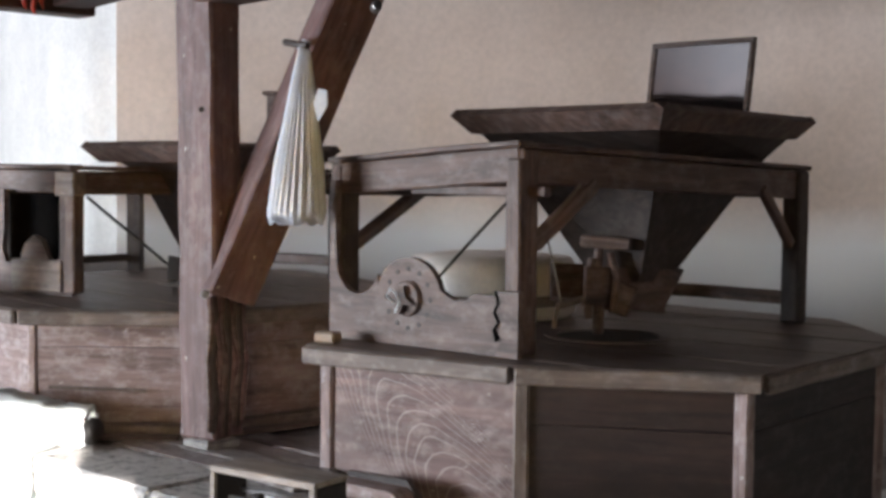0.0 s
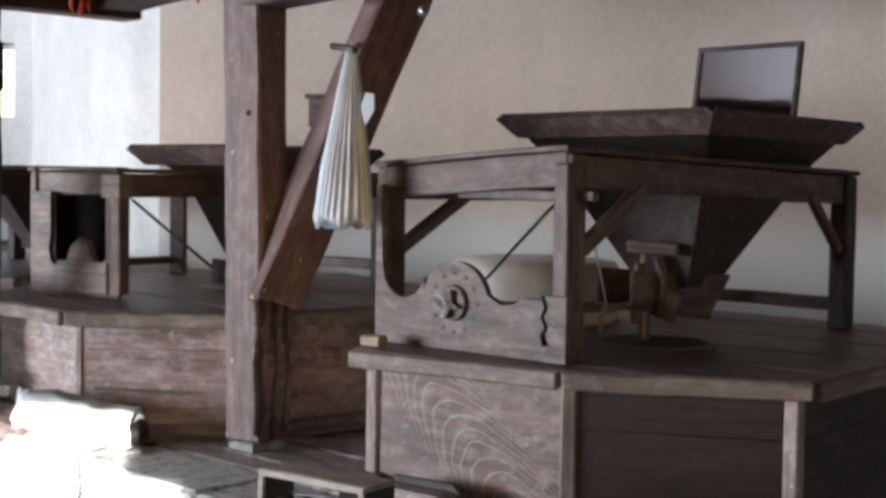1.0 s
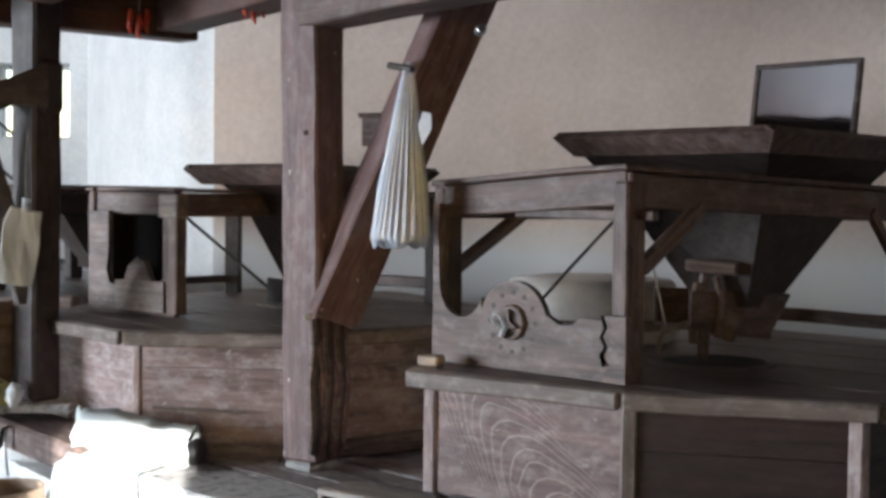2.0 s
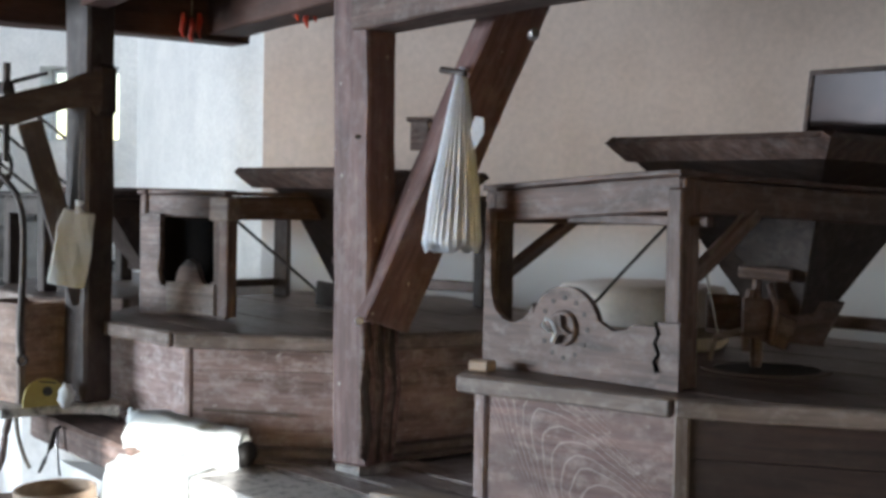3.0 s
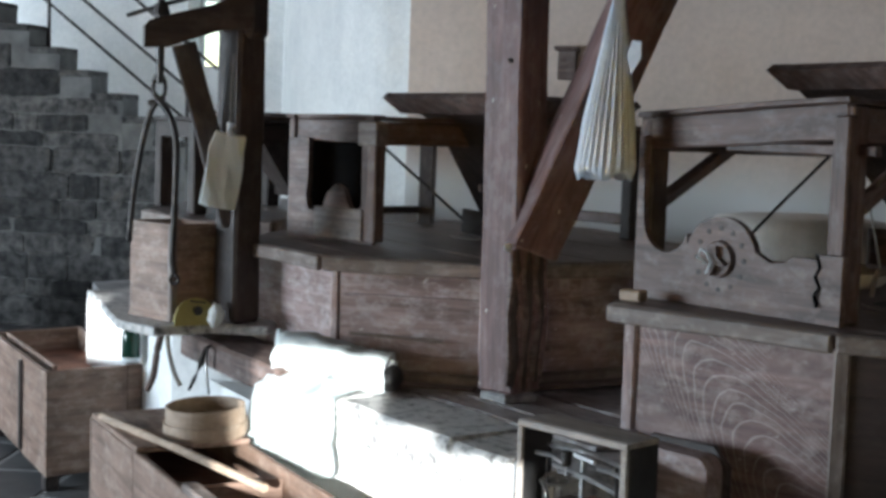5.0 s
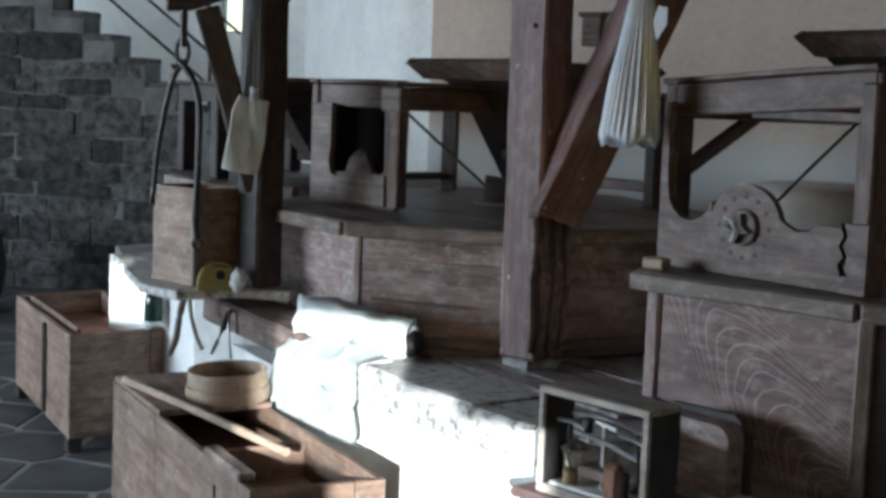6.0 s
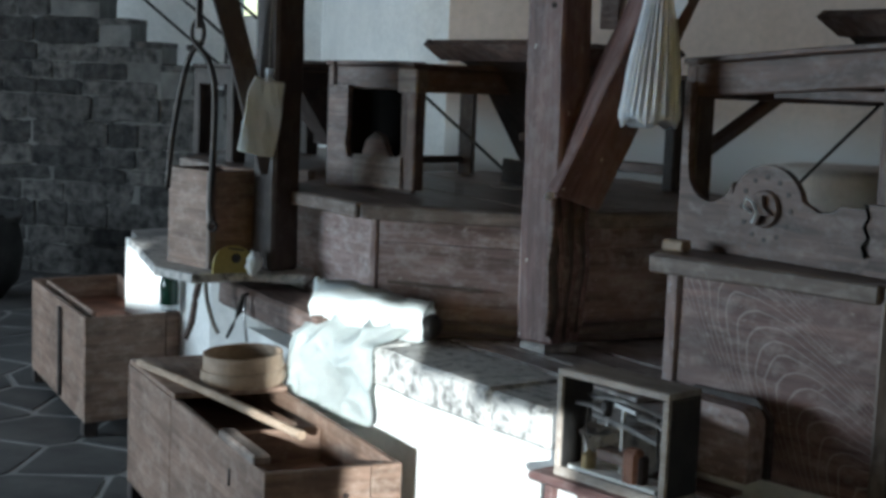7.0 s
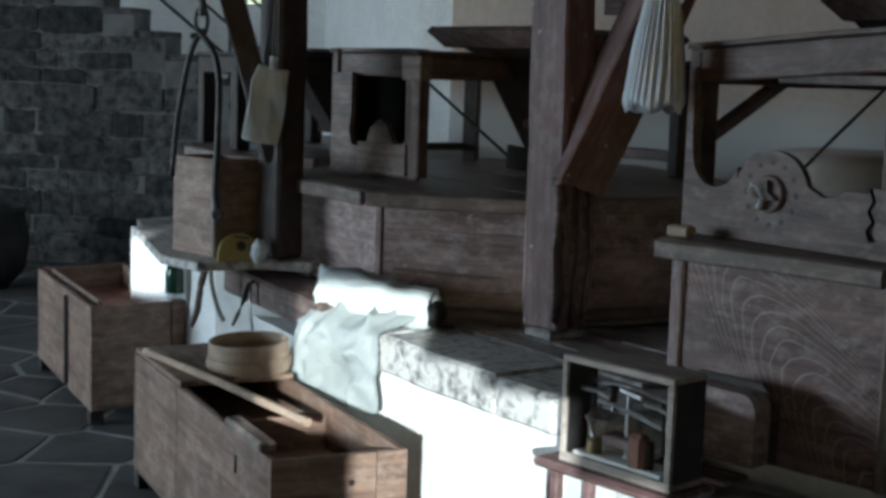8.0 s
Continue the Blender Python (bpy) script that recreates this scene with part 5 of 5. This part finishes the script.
part("beam", tube([(0.06, 0.07, 0.246), (0.21, 0.07, 0.256), (0.37, 0.07, 0.236)], 0.007, 7), STEEL, bal, m=KM)
part("lower_beam", tube([(0.10, 0.05, 0.195), (0.25, 0.05, 0.185), (0.42, 0.05, 0.150)], 0.006, 7), STEEL, bal, m=KM)
part("lower_beam", tube([(0.12, 0.09, 0.165), (0.25, 0.09, 0.16), (0.42, 0.09, 0.125)], 0.006, 7), STEEL, bal, m=KM)
part("bright_bar", block(0.09, 0.012, 0.016, 0.003), STEEL, bal, "bright plated bar", m=KM @ pose(0.25, 0.03, 0.246, 0, 8, 0))
part("hanger", tube([(0.07, 0.06, 0.25), (0.075, 0.05, 0.17), (0.09, 0.05, 0.12)], 0.004, 6), IRON, bal, m=KM)
part("hanger", tube([(0.36, 0.05, 0.235), (0.37, 0.045, 0.15), (0.375, 0.045, 0.08)], 0.006, 6), IRON, bal, m=KM)
part("pan", lathe([(0, 0), (0.03, 0.002), (0.045, 0.012), (0.043, 0.014), (0.028, 0.005), (0, 0.004)], 18), STEEL, bal, m=KM @ Matrix.Translation((0.11, 0.06, 0.13)))
for k, (x0, z0_, x1, z1_) in enumerate(((0.04, 0.225, 0.16, 0.215), (0.15, 0.232, 0.16, 0.17), (0.11, 0.175, 0.40, 0.165), (0.30, 0.225, 0.43, 0.20), (0.05, 0.14, 0.09, 0.06))):
    part("steel_lever", tube([(x0, 0.035 + 0.015 * (k % 3), z0_), ((x0 + x1) / 2, 0.04 + 0.015 * (k % 3), (z0_ + z1_) / 2 + 0.006), (x1, 0.035 + 0.015 * (k % 3), z1_)], 0.0075, 7), STEEL, bal, m=KM)
part("knife_edge", block(0.03, 0.03, 0.05, 0.006), IRON, bal, m=KM @ Matrix.Translation((0.155, 0.05, 0.225)))
part("counter_tray", block(0.12, 0.07, 0.035, 0.004), GREYW, bal, "brown wooden tray", m=KM @ Matrix.Translation((0.20, 0.06, 0.085)))
part("base_plate", block(0.36, 0.1, 0.014, 0.002), WHITE, bal, "whitish base", m=KM @ Matrix.Translation((0.22, 0.055, 0.026)))
wgt = thing("brass_weight", (-0.55, 2.96, 0.55), "round brass weight in the scale case", "weight")
part("weight_body", lathe([(0, 0), (0.022, 0), (0.024, 0.006), (0.024, 0.055), (0.018, 0.062), (0.008, 0.064), (0, 0.075)], 16), BRASS, wgt, m=KM @ Matrix.Translation((0.105, 0.035, 0.018)), smooth=False)
rb = thing("wooden_block", (-0.42, 2.86, 0.55), "rust-red wooden block in the scale case", "block")
rust_block = part("block_body", block(0.062, 0.05, 0.115, 0.012), RUST, rb, m=KM @ Matrix.Translation((0.29, 0.03, 0.076)))
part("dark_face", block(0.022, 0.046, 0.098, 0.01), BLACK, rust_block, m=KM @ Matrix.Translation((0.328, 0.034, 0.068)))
stool = thing("low_stool", (-0.5, 2.9, 0.0), "red-brown low stool carrying the scale case", "stool")
part("seat", block(0.56, 0.24, 0.03, 0.012), RED, stool, m=KM @ Matrix.Translation((0.20, 0.06, -0.019)))
for x in (0.0, 0.42):
    for y in (-0.02, 0.14):
        part("leg", block(0.035, 0.035, 0.62, 0.005), RED, stool, m=KM @ Matrix.Translation((x - 0.0, y, -0.345)))

# flour spout of the near mill
spout = thing("flour_spout", (-0.2, 3.3, 0.44), "rounded wooden flour spout of the near casing", "spout")
SPM = frame_on((-0.305, 3.455), (-0.04, 3.275), 0.44)


def spout_cover():
    """A thick board with a rounded upper corner."""
    pts = [(0, 0), (0.245, 0), (0.245, 0.155)]
    pts += [(0.20 + 0.045 * math.cos(math.radians(a)), 0.155 + 0.045 * math.sin(math.radians(a))) for a in (15, 30, 45, 60, 75, 90)]
    return outline_board(pts + [(0, 0.205)], 0.085, 0.012)


part("spout_lid", spout_cover(), PANEL, spout, "dusty rounded cover", m=SPM @ Matrix.Translation((0, -0.03, 0.03)))
# the shadow round the cover, built as a near-black board behind it
part("lid_shadow_gap", outline_board([(0, 0), (0.262, 0), (0.262, 0.17), (0.21, 0.22), (0, 0.22)], 0.02, 0.003), BLACK, spout, "shadow outline of the cover, cut as a dark board", m=SPM @ Matrix.Translation((0, 0.05, 0.03)))
for k in range(3):
    part("spout_slat", block(0.26, 0.032, 0.014, 0.004), GREYW, spout, m=SPM @ Matrix.Translation((0.12, -0.06 - 0.04 * k, 0.012)))


wall_board = thing("wall_bracket", (-0.86, 6.90, 1.85), "small grey wooden bracket fixed on the plastered wall", "bracket")
part("back_board", block(0.10, 0.03, 0.17, 0.006), GREYW, wall_board, m=pose(-0.86, 6.915, 1.92, 0, 0, -3))
part("top_shelf", block(0.13, 0.09, 0.022, 0.005), OLD, wall_board, m=pose(-0.86, 6.885, 2.0, 0, 0, -3))

# ---------------- dried chillies ----------------
for cx, cy, cz in ((-1.60, 4.92, 2.30), (-1.04, 4.40, 2.30)):
    ch = thing("chilli_string", (cx, cy, cz - 0.1), "bunch of dried orange-red chillies under the loft beam", "chillies", "chilli strings")
    for k, (dx, dz) in enumerate(((-0.03, 0.0), (0.0, -0.02), (0.028, 0.004))):
        x, y, z = cx + dx, cy + dx * 0.6, cz + dz
        part("chilli", tube([(x, y, z), (x + 0.003, y, z - 0.03), (x - 0.004, y, z - 0.07), (x + 0.004, y, z - 0.10)], 0.014, 8, [0.5, 1.0, 0.8, 0.2]), CHILLI, ch, smooth=True)
    part("string", tube([(cx, cy + 0.005, cz - 0.01), (cx, cy + 0.01, cz + 0.10)], 0.004, 5), TWINE, ch)

# ---------------- stair of grey stone ----------------
stair = thing("stair_wall", (-4.4, 9.2, 0), "rough grey stone stair with stepped top", "stair", kind="structure")
RUN, RISE = 0.2425, 0.162
SX, SZ = -4.236, 1.571


def stair_top(x):
    k = math.floor((SX - x) / RUN)
    return max(0.2, SZ + RISE * (k + 1))


cols = [SX + RUN * 5 - RUN * k for k in range(19)]
for x1, x0 in zip(cols, cols[1:]):
    zt = stair_top((x0 + x1) / 2)
    part("mortar_core", prism([(x0, 8.924), (x1, 8.924), (x1, 9.21), (x0, 9.21)], 0.0, zt - 0.035), MORTAR, stair)
    part("tread", block(x1 - x0 - 0.004, 0.34, 0.05, 0.008, 0.004, 2, int(x0 * 50)), STONE, stair, m=Matrix.Translation(((x0 + x1) / 2, 9.06, zt - 0.025)))
stones = [mesh_of(block(1, 1, 1, 0.07, 0.07, 3, 40 + k), "stone") for k in range(8)]
for me in stones:
    me.materials.append(STONE)
rnd = random.Random(31)
z = 0.0
row = 0
while z < 2.9:
    h = rnd.choice((0.11, 0.15, 0.19, 0.13))
    x = -6.3 + rnd.uniform(0, 0.2)
    while x < -3.05:
        w = rnd.uniform(0.16, 0.62)
        top = min(stair_top(x + 0.01), stair_top(x + w - 0.01)) - 0.05
        if z + h <= top + 0.05 and x + w < -3.0 and x > -6.0:
            hh = min(h, top - z)
            if hh > 0.05:
                m = Matrix.Translation((x + w / 2, 8.962 - rnd.uniform(0, 0.014), z + hh / 2)) @ pose(0, 0, 0, rnd.uniform(-2, 2), rnd.uniform(-1.5, 1.5), rnd.uniform(-3, 3)) @ Matrix.Diagonal((w - 0.008, 0.09, hh - 0.006, 1))
                part("stone", rnd.choice(stones), None, stair, m=m)
        x += w
    z += h
rail = thing("stair_rail", (-4.6, 9.2, 1.6), "thin dark iron handrail along the stair", "handrail")
sl = (2.752 - 2.416) / (4.667 - 4.231)
for z_at in (2.385, 2.06, 1.82):
    part("rail_bar", tube([(-6.2, 9.2, z_at + sl * 2.0), (-4.2, 9.2, z_at), (-3.62, 9.2, z_at - sl * 0.58)], 0.013, 6), IRON, rail)
for x in (-4.945, -3.85):
    part("baluster", tube([(x, 9.2, stair_top(x) - 0.02), (x, 9.2, 2.385 + sl * (-4.2 - x) + 0.02)], 0.014, 6), IRON, rail)

# window at the head of the stair
win = thing("window_1", (-3.9, 10.2, 2.1), "small deep window full of bright daylight", "window", kind="structure")
for x, z, l, h in ((-3.835, 1.987, 0.63, 0.03), (-3.835, 2.545, 0.63, 0.03)):
    part("window_rail", block(l, 0.05, h, 0.004), WHITE, win, m=Matrix.Translation((x, 10.30, z)))
for x in (-4.145, -3.535):
    part("window_stile", block(0.03, 0.05, 0.52, 0.004), WHITE, win, m=Matrix.Translation((x, 10.30, 2.266)))

# unclear dark object by the stair; its pot shape is made up
pot = thing("unclear_dark_object", (-4.98, 7.7, 0), "unclear black object beside the stone stair, given a pot's shape", "cauldron")
pot_body = part("pot_body", lathe([(0, 0.0), (0.2, 0.0), (0.33, 0.15), (0.37, 0.4), (0.33, 0.62), (0.36, 0.68), (0.33, 0.68), (0.3, 0.6), (0, 0.3)], 24), DARK, pot, m=pose(-4.98, 7.7, 0) @ Matrix.Diagonal((0.8, 0.8, 0.8, 1)), smooth=True)
part("pot_handle", tube([(-5.25, 7.7, 0.5), (-5.19, 7.6, 0.56), (-4.98, 7.5, 0.575), (-4.77, 7.6, 0.56), (-4.71, 7.7, 0.5)], 0.016, 6), DARK, pot_body)

# ---------------- paving ----------------
rest = bmesh.new()
for (px, py), poly in flags(-6.9, 4.1, -1.7, 9.0, 0.44):
    if -5.2 < px < -0.6 and 2.0 < py < 8.6:
        bm = prism([(x - px, y - py) for x, y in poly], -0.02, 0.0)
        part("flagstone", bm, FLAG, floor, m=Matrix.Translation((px, py, 0)))
    else:
        lo_v = [rest.verts.new((x, y, -0.02)) for x, y in poly]
        hi_v = [rest.verts.new((x, y, 0.0)) for x, y in poly]
        rest.faces.new(hi_v)
        for i in range(len(poly)):
            j = (i + 1) % len(poly)
            rest.faces.new((lo_v[i], lo_v[j], hi_v[j], hi_v[i]))
tagged(part("far_flagstones", rest, FLAG, floor), kind="stuff")
